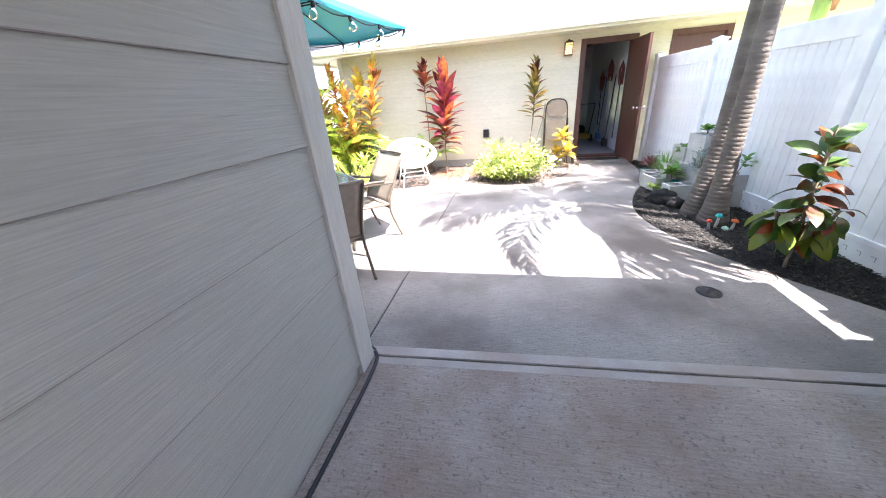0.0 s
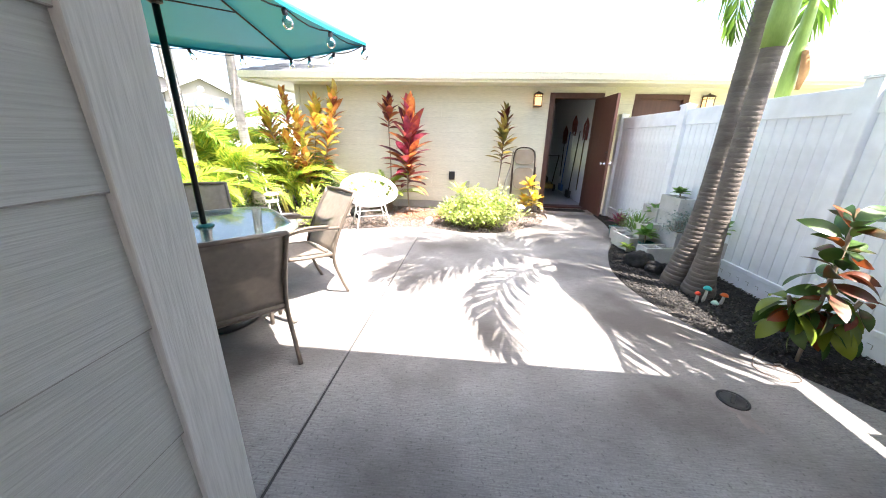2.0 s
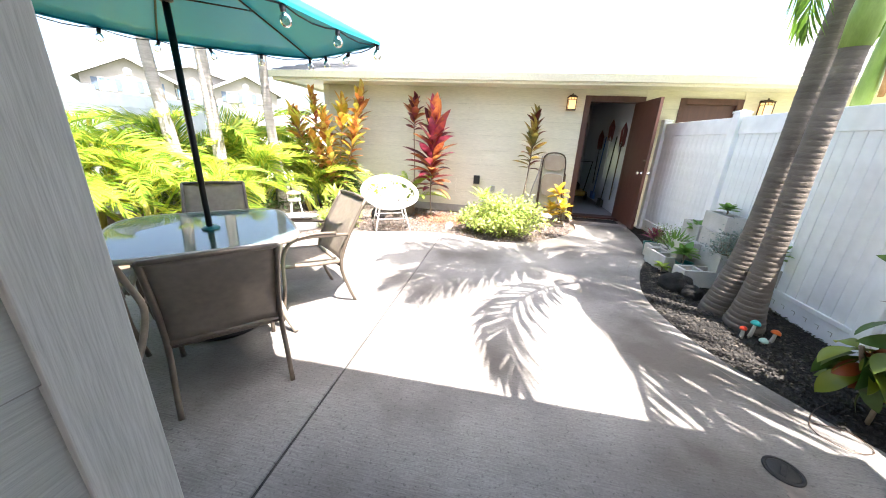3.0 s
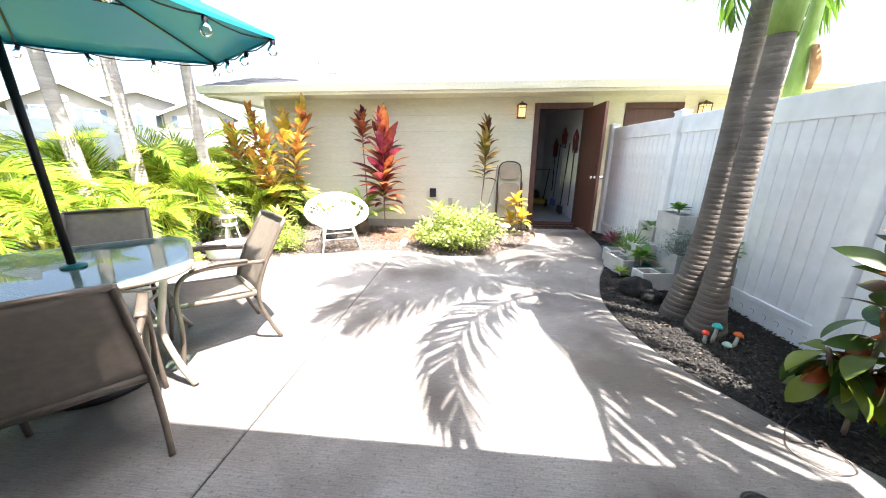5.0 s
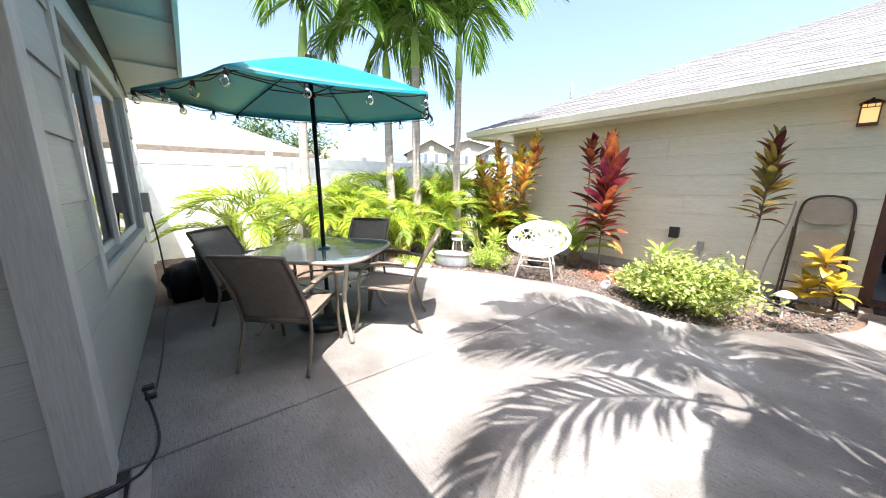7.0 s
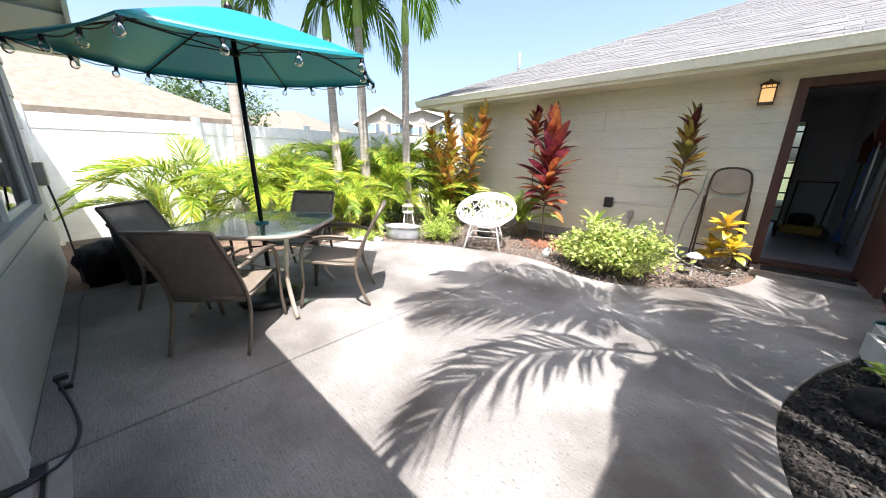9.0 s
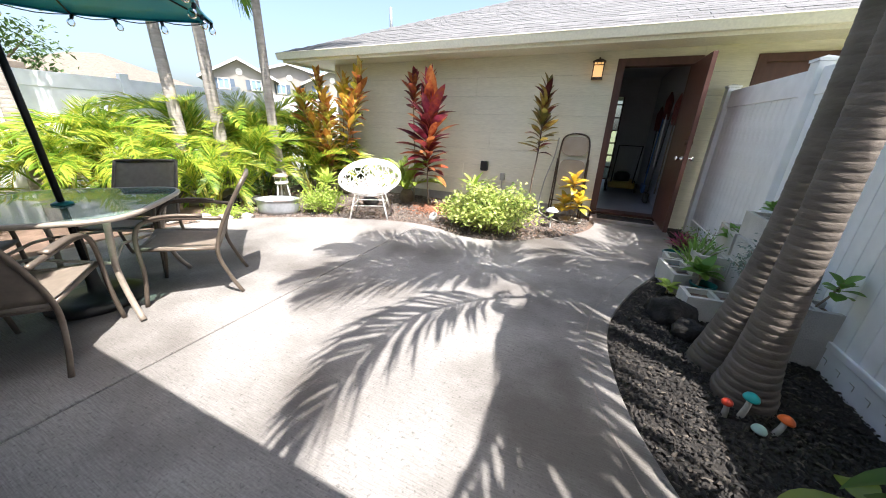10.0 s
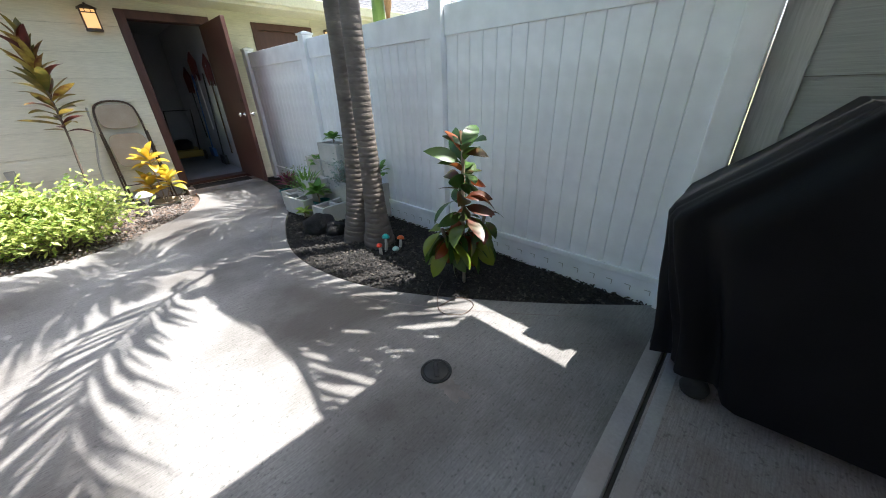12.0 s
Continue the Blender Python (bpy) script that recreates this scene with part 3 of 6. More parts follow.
# window
win = thing("window_1", "wide two-part sliding window in a painted frame", "window", kind="structure")
g = Geo()
for x0, x1, z0, z1 in ((WX0 - 0.09, WX0, WZ0 - 0.09, WZ1 + 0.09), (WX1, WX1 + 0.09, WZ0 - 0.09, WZ1 + 0.09), (WX0, WX1, WZ1, WZ1 + 0.09), (WX0, WX1, WZ0 - 0.09, WZ0)):
    g.box(x0, x1, CY - 0.01, CY + 0.032, z0, z1)
part("window_casing", g, "trimgrey", win, bevel=0.003)
mid = (WX0 + WX1) / 2
for a, b2, yy in ((WX0, mid + 0.04, CY - 0.05), (mid - 0.04, WX1, CY - 0.085)):
    fr = Geo()
    for x0, x1, z0, z1 in ((a, a + 0.05, WZ0, WZ1), (b2 - 0.05, b2, WZ0, WZ1), (a + 0.05, b2 - 0.05, WZ1 - 0.05, WZ1), (a + 0.05, b2 - 0.05, WZ0, WZ0 + 0.05)):
        fr.box(x0, x1, yy - 0.015, yy + 0.015, z0, z1)
    fo = part("window_frame", fr, "winframe", win, "white vinyl sash", bevel=0.002)
    part("pane", Geo().box(a + 0.05, b2 - 0.05, yy - 0.003, yy + 0.003, WZ0 + 0.05, WZ1 - 0.05), "winglass", fo)
# gable roof of the west house: the rake runs along y = EY, rising to the corner
EY, EZ = 2.26, 2.30
RISE = 0.16


def rake(x):
    return EZ + 0.04 + RISE * (x + 4.2)


PK = -0.30
g = Geo()
for x, z in ((-4.2, rake(-4.2)), (PK, rake(PK))):
    g.v += [(x, -4.2, z), (x, EY, z), (x, EY, z + 0.05), (x, -4.2, z + 0.05)]
g.f = [(0, 1, 5, 4), (1, 2, 6, 5), (2, 3, 7, 6), (3, 0, 4, 7), (3, 2, 1, 0), (4, 5, 6, 7)]
roof_h = tagged(part("roof_house", g, "shingle"), "grey shingle roof of the west house", "roof", kind="structure")
g = Geo()
for x in (-4.2, PK):
    g.v += [(x, CY + 0.03, rake(x) - 0.02), (x, EY - 0.03, rake(x) - 0.02), (x, EY - 0.03, rake(x) - 0.002), (x, CY + 0.03, rake(x) - 0.002)]
g.f = [(0, 1, 5, 4), (1, 2, 6, 5), (2, 3, 7, 6), (3, 0, 4, 7), (3, 2, 1, 0), (4, 5, 6, 7)]
tagged(part("soffit_house", g, "trimgrey"), "painted boarded soffit", "soffit", kind="structure")
g = Geo()
for x in (-4.2, PK):
    g.v += [(x, EY - 0.03, rake(x) - 0.09), (x, EY + 0.002, rake(x) - 0.09), (x, EY + 0.002, rake(x) + 0.06), (x, EY - 0.03, rake(x) + 0.06)]
g.f = [(0, 1, 5, 4), (1, 2, 6, 5), (2, 3, 7, 6), (3, 0, 4, 7), (3, 2, 1, 0), (4, 5, 6, 7)]
tagged(part("fascia_house", g, "trimgrey"), "painted rake board", "fascia", kind="structure")
for k in range(5):
    x = -4.0 + k * 0.85
    part("soffit_batten", Geo().box(x, x + 0.035, CY + 0.04, EY - 0.035, rake(x) - 0.035, rake(x) - 0.018), "trimgrey", roof_h)
# unseen shallow roof over the entry, added and sized to cast the patio's shade edge
# cheek board out of view, added to stop sun leaking under the rake
tagged(part("gable_sun_block", Geo().box(PK - 0.05, PK, -4.2, EY - 0.033, 2.235, rake(PK) - 0.01), "trimgrey"), "unseen painted board added to block sun between the roofs", "trim", kind="structure")
tagged(part("entry_shade_roof", Geo().box(PK + 0.004, 3.09, -1.7, EY + 0.04, 2.24, 2.30), "trimgrey", bevel=0.004), "unseen shallow painted roof added over the entry to shade the patio", "roof", kind="structure")

# east wing wall beside the entry
RX = 3.12
# north end kept low, out of view, to let a strip of sun through
wall_e = tagged(part("wall_entry_east", Geo().box(RX, RX + 0.15, -4.0, 1.45, 0, 2.24).box(RX, RX + 0.15, 1.45, 1.90, 0, 1.98), "sidinggrey"), "pale grey lap-sided wall behind the grill", "wall", kind="structure")
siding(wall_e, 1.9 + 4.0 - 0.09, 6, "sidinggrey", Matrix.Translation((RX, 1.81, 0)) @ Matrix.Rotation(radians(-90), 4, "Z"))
tagged(part("corner_trim_east", Geo().box(RX - 0.034, RX + 0.17, 1.81, 1.945, 0.02, 2.02), "trimgrey", bevel=0.004), "sunlit painted corner board", "trim", kind="structure")

# ---------------- north building ----------------
NY = 7.92
DX0, DX1, DZ0, DZ1 = 1.60, 2.46, 0.11, 2.17    # storage door hole
D20, D21 = 3.12, 3.94
g = Geo().box(-3.45, DX0, NY, NY + 0.16, -0.05, 2.70).box(DX0, DX1, NY, NY + 0.16, DZ1, 2.70).box(DX0, DX1, NY, NY + 0.16, -0.05, DZ0 - 0.02)
g.box(DX1, D20, NY, NY + 0.16, -0.05, 2.70).box(D20, D21, NY, NY + 0.16, 2.16, 2.70).box(D21, 9.0, NY, NY + 0.16, -0.05, 2.70)
g.box(-3.45, -3.29, NY + 0.16, 14.0, -0.05, 2.70).box(-3.29, 0.5, 13.84, 14.0, -0.05, 2.70).box(2.0, 9.0, 13.84, 14.0, -0.05, 2.70).box(8.84, 9.0, NY + 0.16, 13.84, -0.05, 2.70)
wall_no = tagged(part("wall_north", g, "sidingcream"), "cream painted lap-sided wall of the north building", "wall", kind="structure")
siding(wall_no, 12.3, 8, "sidingcream", Matrix.Translation((-3.36, NY, 0)), z0=0.12, step=0.275, seam=3.5, shade_mat="lapshadecream",
       gap=lambda a, b2: [(DX0 - 0.06 + 3.36, DX1 + 0.06 + 3.36), (D20 - 0.06 + 3.36, D21 + 0.06 + 3.36)])
tagged(part("corner_trim_north", Geo().box(-3.47, -3.36, NY - 0.03, NY - 0.001, 0.0, 2.4), "fasciacream", bevel=0.004), "cream corner board", "trim", kind="structure")
tagged(part("baseboard_north", Geo().box(-3.36, DX0 - 0.07, NY - 0.008, NY - 0.001, -0.04, 0.12), "tooled"), "grey concrete footing below the siding", "footing", kind="structure")
# eave, gutter and hip roof
GY, GZ, SL = 7.20, 2.385, 0.417
GX = -4.12
RYD = 13.0
RZ = GZ + 0.06 + SL * (RYD - GY)
tagged(part("soffit_north", Geo().box(GX + 0.03, 9.3, GY + 0.05, NY - 0.001, GZ - 0.05, GZ - 0.03), "fasciacream"), "cream painted soffit", "soffit", kind="structure")
tagged(part("soffit_north_west", Geo().box(GX + 0.05, -3.46, NY, 15.0, GZ - 0.05, GZ - 0.03), "fasciacream"), "cream painted soffit", "soffit", kind="structure")
tagged(part("fascia_north", Geo().box(GX + 0.02, 9.3, GY + 0.02, GY + 0.05, GZ - 0.09, GZ + 0.05), "fasciacream", bevel=0.003), "cream painted fascia board", "fascia", kind="structure")
tagged(part("fascia_north_west", Geo().box(GX, GX + 0.05, GY + 0.05, 15.0, GZ - 0.09, GZ + 0.05), "fasciacream", bevel=0.003), "cream painted fascia board", "fascia", kind="structure")
prof = [(0.018, -0.05), (-0.02, -0.055), (-0.06, -0.05), (-0.075, -0.01), (-0.09, 0.035), (-0.10, 0.05), (-0.092, 0.056), (-0.08, 0.04), (-0.062, -0.002), (-0.05, -0.038), (0.018, -0.038)]
g = Geo()
for x in (GX - 0.02, 9.3):
    g.v += [(x, GY + a, GZ + c) for a, c in prof]
k = len(prof)
g.f = [(i, (i + 1) % k, (i + 1) % k + k, i + k) for i in range(k)] + [tuple(range(k))[::-1], tuple(range(k, 2 * k))]
tagged(part("gutter_north", g, "fasciacream"), "cream metal gutter along the eave", "gutter", kind="structure")
hip = GX + (RYD - GY)
roof_n = thing("roof_north", "sunlit grey asphalt-shingle hip roof", "roof", kind="structure")
z0 = GZ + 0.055
g = Geo().add([(GX, GY - 0.02, z0), (9.3, GY - 0.02, z0), (9.3, RYD, RZ), (hip, RYD, RZ), (GX, 2 * RYD - GY, z0), (9.3, 2 * RYD - GY, z0)], [(0, 1, 2, 3), (0, 3, 4), (3, 2, 5, 4)])
part("roof_deck", g, "shingle", roof_n)
# vent pipe
part("vent_pipe", Geo().lathe([(0.03, -0.1), (0.03, 0.42)], 10, (-2.7, 8.75, GZ + 0.06 + SL * 1.35)).lathe([(0.09, -0.1), (0.04, 0.09)], 10, (-2.7, 8.75, GZ + 0.06 + SL * 1.35)), "galv", roof_n, "grey vent pipe", True)

# storage door
door = thing("door_1", "brown panelled storage door standing open", "door", kind="structure")
g = Geo()
for x0, x1, za, zb in ((DX0 - 0.06, DX0 + 0.035, 0.0, DZ1 + 0.06), (DX1 - 0.035, DX1 + 0.06, 0.0, DZ1 + 0.06), (DX0 + 0.035, DX1 - 0.035, DZ1 - 0.035, DZ1 + 0.06)):
    g.box(x0, x1, NY - 0.035, NY + 0.16, za, zb)
part("door_frame", g, "framewood", door, "dark brown painted wooden frame", bevel=0.003)
part("threshold", Geo().box(DX0, DX1, NY - 0.06, NY + 0.17, DZ0 - 0.04, DZ0 - 0.005), "framewood", door, "worn wooden sill")
hm = Matrix.Translation((DX1 - 0.015, NY - 0.04, 0)) @ Matrix.Rotation(radians(-87), 4, "Z")
leaf = part("door_leaf", Geo().box(-0.02, 0.025, -0.84, 0.0, DZ0, DZ1 - 0.04).move(Matrix.Identity(4)), "doorwood", door, "brown flush wooden leaf", bevel=0.003)
leaf.matrix_basis = Matrix.Translation((DX1 - 0.03, NY - 0.045, 0)) @ Matrix.Rotation(radians(1.5), 4, "Z")
for sx in (-0.02, 0.025):
    s = -1 if sx < 0 else 1
    kn = Geo().lathe([(0.030, 0), (0.030, 0.006), (0.012, 0.01), (0.011, 0.035), (0.027, 0.05), (0.028, 0.065), (0.016, 0.075)], 16)
    kn.move(Matrix.Translation((sx, -0.77, 1.02)) @ Matrix.Rotation(radians(90 * s), 4, "Y"))
    part("door_knob", kn, "chrome", leaf, "polished chrome knob", True)
    kn = Geo().lathe([(0.026, 0), (0.026, 0.012), (0.018, 0.018)], 14).move(Matrix.Translation((sx, -0.77, 1.20)) @ Matrix.Rotation(radians(90 * s), 4, "Y"))
    part("deadbolt", kn, "bronze", leaf, "dark deadbolt plate", True)
# second door behind the fence
door2 = thing("door_2", "closed brown door behind the white fence", "door", kind="structure")
g = Geo()
for x0, x1, za, zb in ((D20 - 0.06, D20 + 0.03, 0.0, 2.22), (D21 - 0.03, D21 + 0.06, 0.0, 2.22), (D20 + 0.03, D21 - 0.03, 2.13, 2.22)):
    g.box(x0, x1, NY - 0.035, NY + 0.16, za, zb)
part("door_frame", g, "framewood", door2, bevel=0.003)
part("door_leaf", Geo().box(D20 + 0.03, D21 - 0.03, NY + 0.03, NY + 0.07, 0.02, 2.13), "doorwood", door2)
# step and mat
tagged(part("door_step", Geo().box(1.56, 2.58, 7.60, NY - 0.04, -0.05, 0.05), "concrete_near", bevel=0.01), "low concrete step at the storage door", "step", kind="structure")
g = Geo().box(1.66, 2.42, 7.62, 7.86, 0.05, 0.062)
for k in range(37):
    g.box(1.67 + k * 0.02, 1.68 + k * 0.02, 7.63, 7.85, 0.062, 0.067)
tagged(part("door_mat", g, "mat"), "dark ribbed doormat on the step", "doormat")

# storage room
g = Geo().box(2.52, 2.6, NY + 0.16, 12.0, 0, 2.45)
tagged(part("wall_storage_east", g, "intwall"), "pale glossy storage-room wall", "wall", kind="structure")
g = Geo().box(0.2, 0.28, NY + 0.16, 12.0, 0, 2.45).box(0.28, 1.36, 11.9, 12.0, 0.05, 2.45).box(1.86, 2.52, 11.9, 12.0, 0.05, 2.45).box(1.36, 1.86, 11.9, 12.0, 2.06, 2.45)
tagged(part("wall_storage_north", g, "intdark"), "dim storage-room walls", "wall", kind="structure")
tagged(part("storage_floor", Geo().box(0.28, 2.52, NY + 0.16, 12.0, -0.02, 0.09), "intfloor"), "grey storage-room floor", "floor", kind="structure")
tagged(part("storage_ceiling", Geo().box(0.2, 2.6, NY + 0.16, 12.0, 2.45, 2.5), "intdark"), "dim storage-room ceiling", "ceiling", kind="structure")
dw = thing("door_3", "glazed back door with small panes", "door", kind="structure")
g = Geo()
for k in range(7):
    g.box(1.36, 1.86, 11.92, 11.96, 0.09 + k * 0.297, 0.12 + k * 0.297)
for k in range(3):
    g.box(1.36 + k * 0.235, 1.39 + k * 0.235, 11.92, 11.96, 0.09, 2.06)
part("glazing_bars", g, "framewood", dw)
part("pane", Geo().box(1.37, 1.85, 11.938, 11.942, 0.1, 2.05), "winglass", dw).visible_shadow = False

# ---------------- white vinyl fence on the east ----------------
FA, FB = Vector((3.075, 1.95, 0)), Vector((2.87, 7.80, 0))
fd = (FB - FA).normalized()
fang = math.atan2(fd.y, fd.x)
FM = Matrix.Translation(FA) @ Matrix.Rotation(fang, 4, "Z")     # local x along the fence, local +y to the patio
fence = thing("fence", "white vinyl privacy fence with posts and vertical boards", "fence", FM)


def fence_panel(fence, x0, x1, boards, top=1.80, low=0.14):
    part("top_rail", Geo().box(x0, x1, -0.022, 0.028, top - 0.19, top), "vinyl", fence, bevel=0.006)
    part("bottom_rail", Geo().box(x0, x1, -0.022, 0.028, low, low + 0.045), "vinyl", fence, bevel=0.006)
    w = (x1 - x0) / boards
    me = Geo().add([(0.001, -0.004, low + 0.045), (w - 0.001, -0.004, low + 0.045), (w - 0.0015, 0.006, low + 0.045), (w - 0.005, 0.012, low + 0.045), (0.005, 0.012, low + 0.045), (0.0015, 0.006, low + 0.045),
                    (0.0015, -0.004, top - 0.19), (w - 0.0015, -0.004, top - 0.19), (w - 0.0015, 0.006, top - 0.19), (w - 0.005, 0.012, top - 0.19), (0.005, 0.012, top - 0.19), (0.0015, 0.006, top - 0.19)],
                   [(5, 4, 3, 2, 1, 0), (6, 7, 8, 9, 10, 11)] + [(k, (k + 1) % 6, (k + 1) % 6 + 6, k + 6) for k in range(6)])
    part("backing", Geo().box(x0, x1, -0.016, 0.005, low + 0.045, top - 0.19), "vinyl", fence)
    data = me.data("board", M["vinyl"])
    for k in range(boards):
        place("board", data, fence, Matrix.Translation((x0 + k * w, 0, 0)))
    # notched ground strip
    n = int((x1 - x0) / 0.115)
    part("ground_strip", Geo().box(x0, x1, -0.004, 0.018, -0.05, low), "vinyl", fence, "notched white strip at the ground")
    nd = Geo().box(0, 0.004, 0.018, 0.0195, 0.045, 0.08).box(0.004, 0.038, 0.018, 0.0195, 0.0765, 0.08).data("strip_notch", M["greyplastic"])
    for k in range(n):
        place("strip_notch", nd, fence, Matrix.Translation((x0 + 0.03 + k * 0.115, 0, 0)))


posts = [0.06, 1.91, 4.0, 5.80]
for i, px in enumerate(posts):
    po = part("post", Geo().box(px - 0.06, px + 0.06, -0.06, 0.065, -0.05, 1.84), "vinyl", fence, bevel=0.008)
    cap = Geo().box(px - 0.068, px + 0.068, -0.068, 0.073, 1.84, 1.86)
    cap.add([(px - 0.06, -0.06, 1.86), (px + 0.06, -0.06, 1.86), (px + 0.06, 0.065, 1.86), (px - 0.06, 0.065, 1.86), (px, 0.002, 1.885)], [(0, 1, 4), (1, 2, 4), (2, 3, 4), (3, 0, 4)])
    part("cap", cap, "vinyl", po)
for i in range(3):
    a, b2 = posts[i] + 0.06, posts[i + 1] - 0.06
    fence_panel(fence, a, b2, round((b2 - a) / 0.112))

# west perimeter fence
WF = thing("fence", "white vinyl privacy fence behind the palms", "fence", Matrix.Translation((-6.0, 1.55, 0)) @ Matrix.Rotation(radians(90), 4, "Z"))
for k in range(7):
    px = k * 2.0
    part("post", Geo().box(px - 0.06, px + 0.06, -0.06, 0.065, -0.05, 1.95 if k else 2.0), "vinyl", WF, bevel=0.008)
    if k < 6:
        part("panel", Geo().box(px + 0.06, px + 1.94, -0.012, 0.012, 0.1, 1.66), "vinyl", WF)
        part("top_rail", Geo().box(px + 0.06, px + 1.94, -0.025, 0.028, 1.66, 1.87), "vinyl", WF, bevel=0.006)
        part("bottom_rail", Geo().box(px + 0.06, px + 1.94, -0.025, 0.028, 0.02, 0.1), "vinyl", WF)
WF2 = thing("fence", "short white vinyl fence closing the side yard", "fence", Matrix.Translation((-3.8, 1.55, 0)) @ Matrix.Rotation(radians(180), 4, "Z"))
part("post", Geo().box(0.0, 0.12, -0.06, 0.06, -0.05, 2.0), "vinyl", WF2, bevel=0.008)
part("panel", Geo().box(0.12, 2.14, -0.012, 0.012, 0.05, 1.66), "vinyl", WF2)
part("top_rail", Geo().box(0.12, 2.14, -0.025, 0.025, 1.66, 1.87), "vinyl", WF2)

# ---------------- wall fittings ----------------
def wall_lantern(x, z):
    t = thing("wall_lantern", "lit craftsman wall lantern with amber glass", "lamp", Matrix.Translation((x, NY - 0.012, z)), "lanterns on the north wall")
    part("back_plate", Geo().box(-0.055, 0.055, -0.02, 0.0, -0.10, 0.12), "bronze", t, bevel=0.004)
    g = Geo()
    for sx in (-0.07, 0.06):
        for sy in (-0.165, -0.035):
            g.box(sx, sx + 0.01, sy, sy + 0.01, -0.115, 0.085)
    for zz in (-0.115, 0.04, 0.077):
        g.box(-0.07, 0.07, -0.166, -0.156, zz, zz + 0.009).box(-0.07, -0.06, -0.156, -0.035, zz, zz + 0.009).box(0.06, 0.07, -0.156, -0.035, zz, zz + 0.009)
    for xx in (-0.028, 0.022):
        g.box(xx, xx + 0.006, -0.165, -0.157, 0.049, 0.077)
    part("cage", g, "bronze", t)
    part("glass_shade", Geo().box(-0.058, 0.058, -0.153, -0.04, -0.105, 0.078), "lampglass", t, "glowing amber glass")
    part("bottom", Geo().box(-0.072, 0.072, -0.168, -0.022, -0.126, -0.115), "bronze", t)
    r = Geo().add([(-0.085, -0.18, 0.086), (0.085, -0.18, 0.086), (0.085, -0.015, 0.086), (-0.085, -0.015, 0.086), (-0.03, -0.12, 0.125), (0.03, -0.12, 0.125), (0.03, -0.07, 0.125), (-0.03, -0.07, 0.125)],
                  [(3, 2, 1, 0), (0, 1, 5, 4), (1, 2, 6, 5), (2, 3, 7, 6), (3, 0, 4, 7), (4, 5, 6, 7)])
    part("roof_cap", r, "bronze", t)
    part("finial", Geo().lathe([(0.012, 0), (0.016, 0.012), (0.006, 0.022)], 10, (0, -0.095, 0.125)), "bronze", t)
    return t


wall_lantern(1.305, 2.10)
wall_lantern(4.28, 2.09)
t = thing("outlet_cover", "black weatherproof outlet cover on the wall", "outlet", Matrix.Translation((-0.26, NY - 0.018, 0.66)))
part("box", Geo().box(-0.055, 0.055, -0.075, 0, -0.075, 0.075), "blackplastic", t, bevel=0.008)
part("lid", Geo().box(-0.06, 0.06, -0.10, -0.076, -0.08, 0.085), "blackplastic", t, bevel=0.006)
t = thing("wall_box", "small beige electrical box on the siding", "outlet", Matrix.Translation((0.07, NY - 0.018, 0.50)))
part("box", Geo().box(-0.04, 0.04, -0.05, 0, -0.06, 0.06), "greyplastic", t, bevel=0.006)
part("conduit", Geo().tube([(0, -0.025, -0.06), (0, -0.025, -0.2), (0.0, -0.02, -0.45)], 0.01), "greyplastic", t)

# ---------------- patio table set ----------------
TC = Vector((-1.75, 3.14, 0))
def superellipse(a, e, n=64):
    out = []
    for k in range(n):
        w = 2 * math.pi * k / n
        c, s = math.cos(w), math.sin(w)
        out.append((a * math.copysign(abs(c) ** e, c), a * math.copysign(abs(s) ** e, s)))
    return out


table = thing("patio_table", "square glass-topped patio table with a tan metal frame", "table", Matrix.Translation(TC) @ Matrix.Rotation(radians(-1), 4, "Z") @ Matrix.Rotation(radians(45), 4, "Z"))
ring = superellipse(0.555, 0.42)
part("glass_top", Geo().prism([(x * 0.985, y * 0.985) for x, y in ring], 0.735, 0.743), "tableglass", table, "greenish patterned glass top")
g = Geo()
g.tube([(x, y, 0.728) for x, y in ring] + [(ring[0][0], ring[0][1], 0.728)], 0.017, 8, False)
part("rim", g, "tableframe", table, "rounded tan metal rim", True)
for k in range(4):
    w = radians(45 + 90 * k)
    c, s = math.cos(w), math.sin(w)
    pts = bez([(0.60 * c, 0.60 * s, 0.715), (0.55 * c, 0.55 * s, 0.55), (0.50 * c, 0.50 * s, 0.36), (0.56 * c, 0.56 * s, 0.15), (0.64 * c, 0.64 * s, 0.01)], 4)
    part("leg", Geo().tube(pts, 0.019, 8), "tableframe", table, smooth=True)
    w2 = w + math.pi / 2
    part("brace", Geo().tube([(0.50 * c, 0.50 * s, 0.40), (0.3 * math.cos(w + 0.5), 0.3 * math.sin(w + 0.5), 0.45), (0.50 * math.cos(w2), 0.50 * math.sin(w2), 0.40)], 0.011, 6), "tableframe", table, smooth=True)
part("pole_collar", Geo().lathe([(0.055, 0), (0.055, 0.012), (0.035, 0.02)], 16, (0.035, -0.055, 0.743)), "tealpot", table, "teal plastic umbrella collar", True)


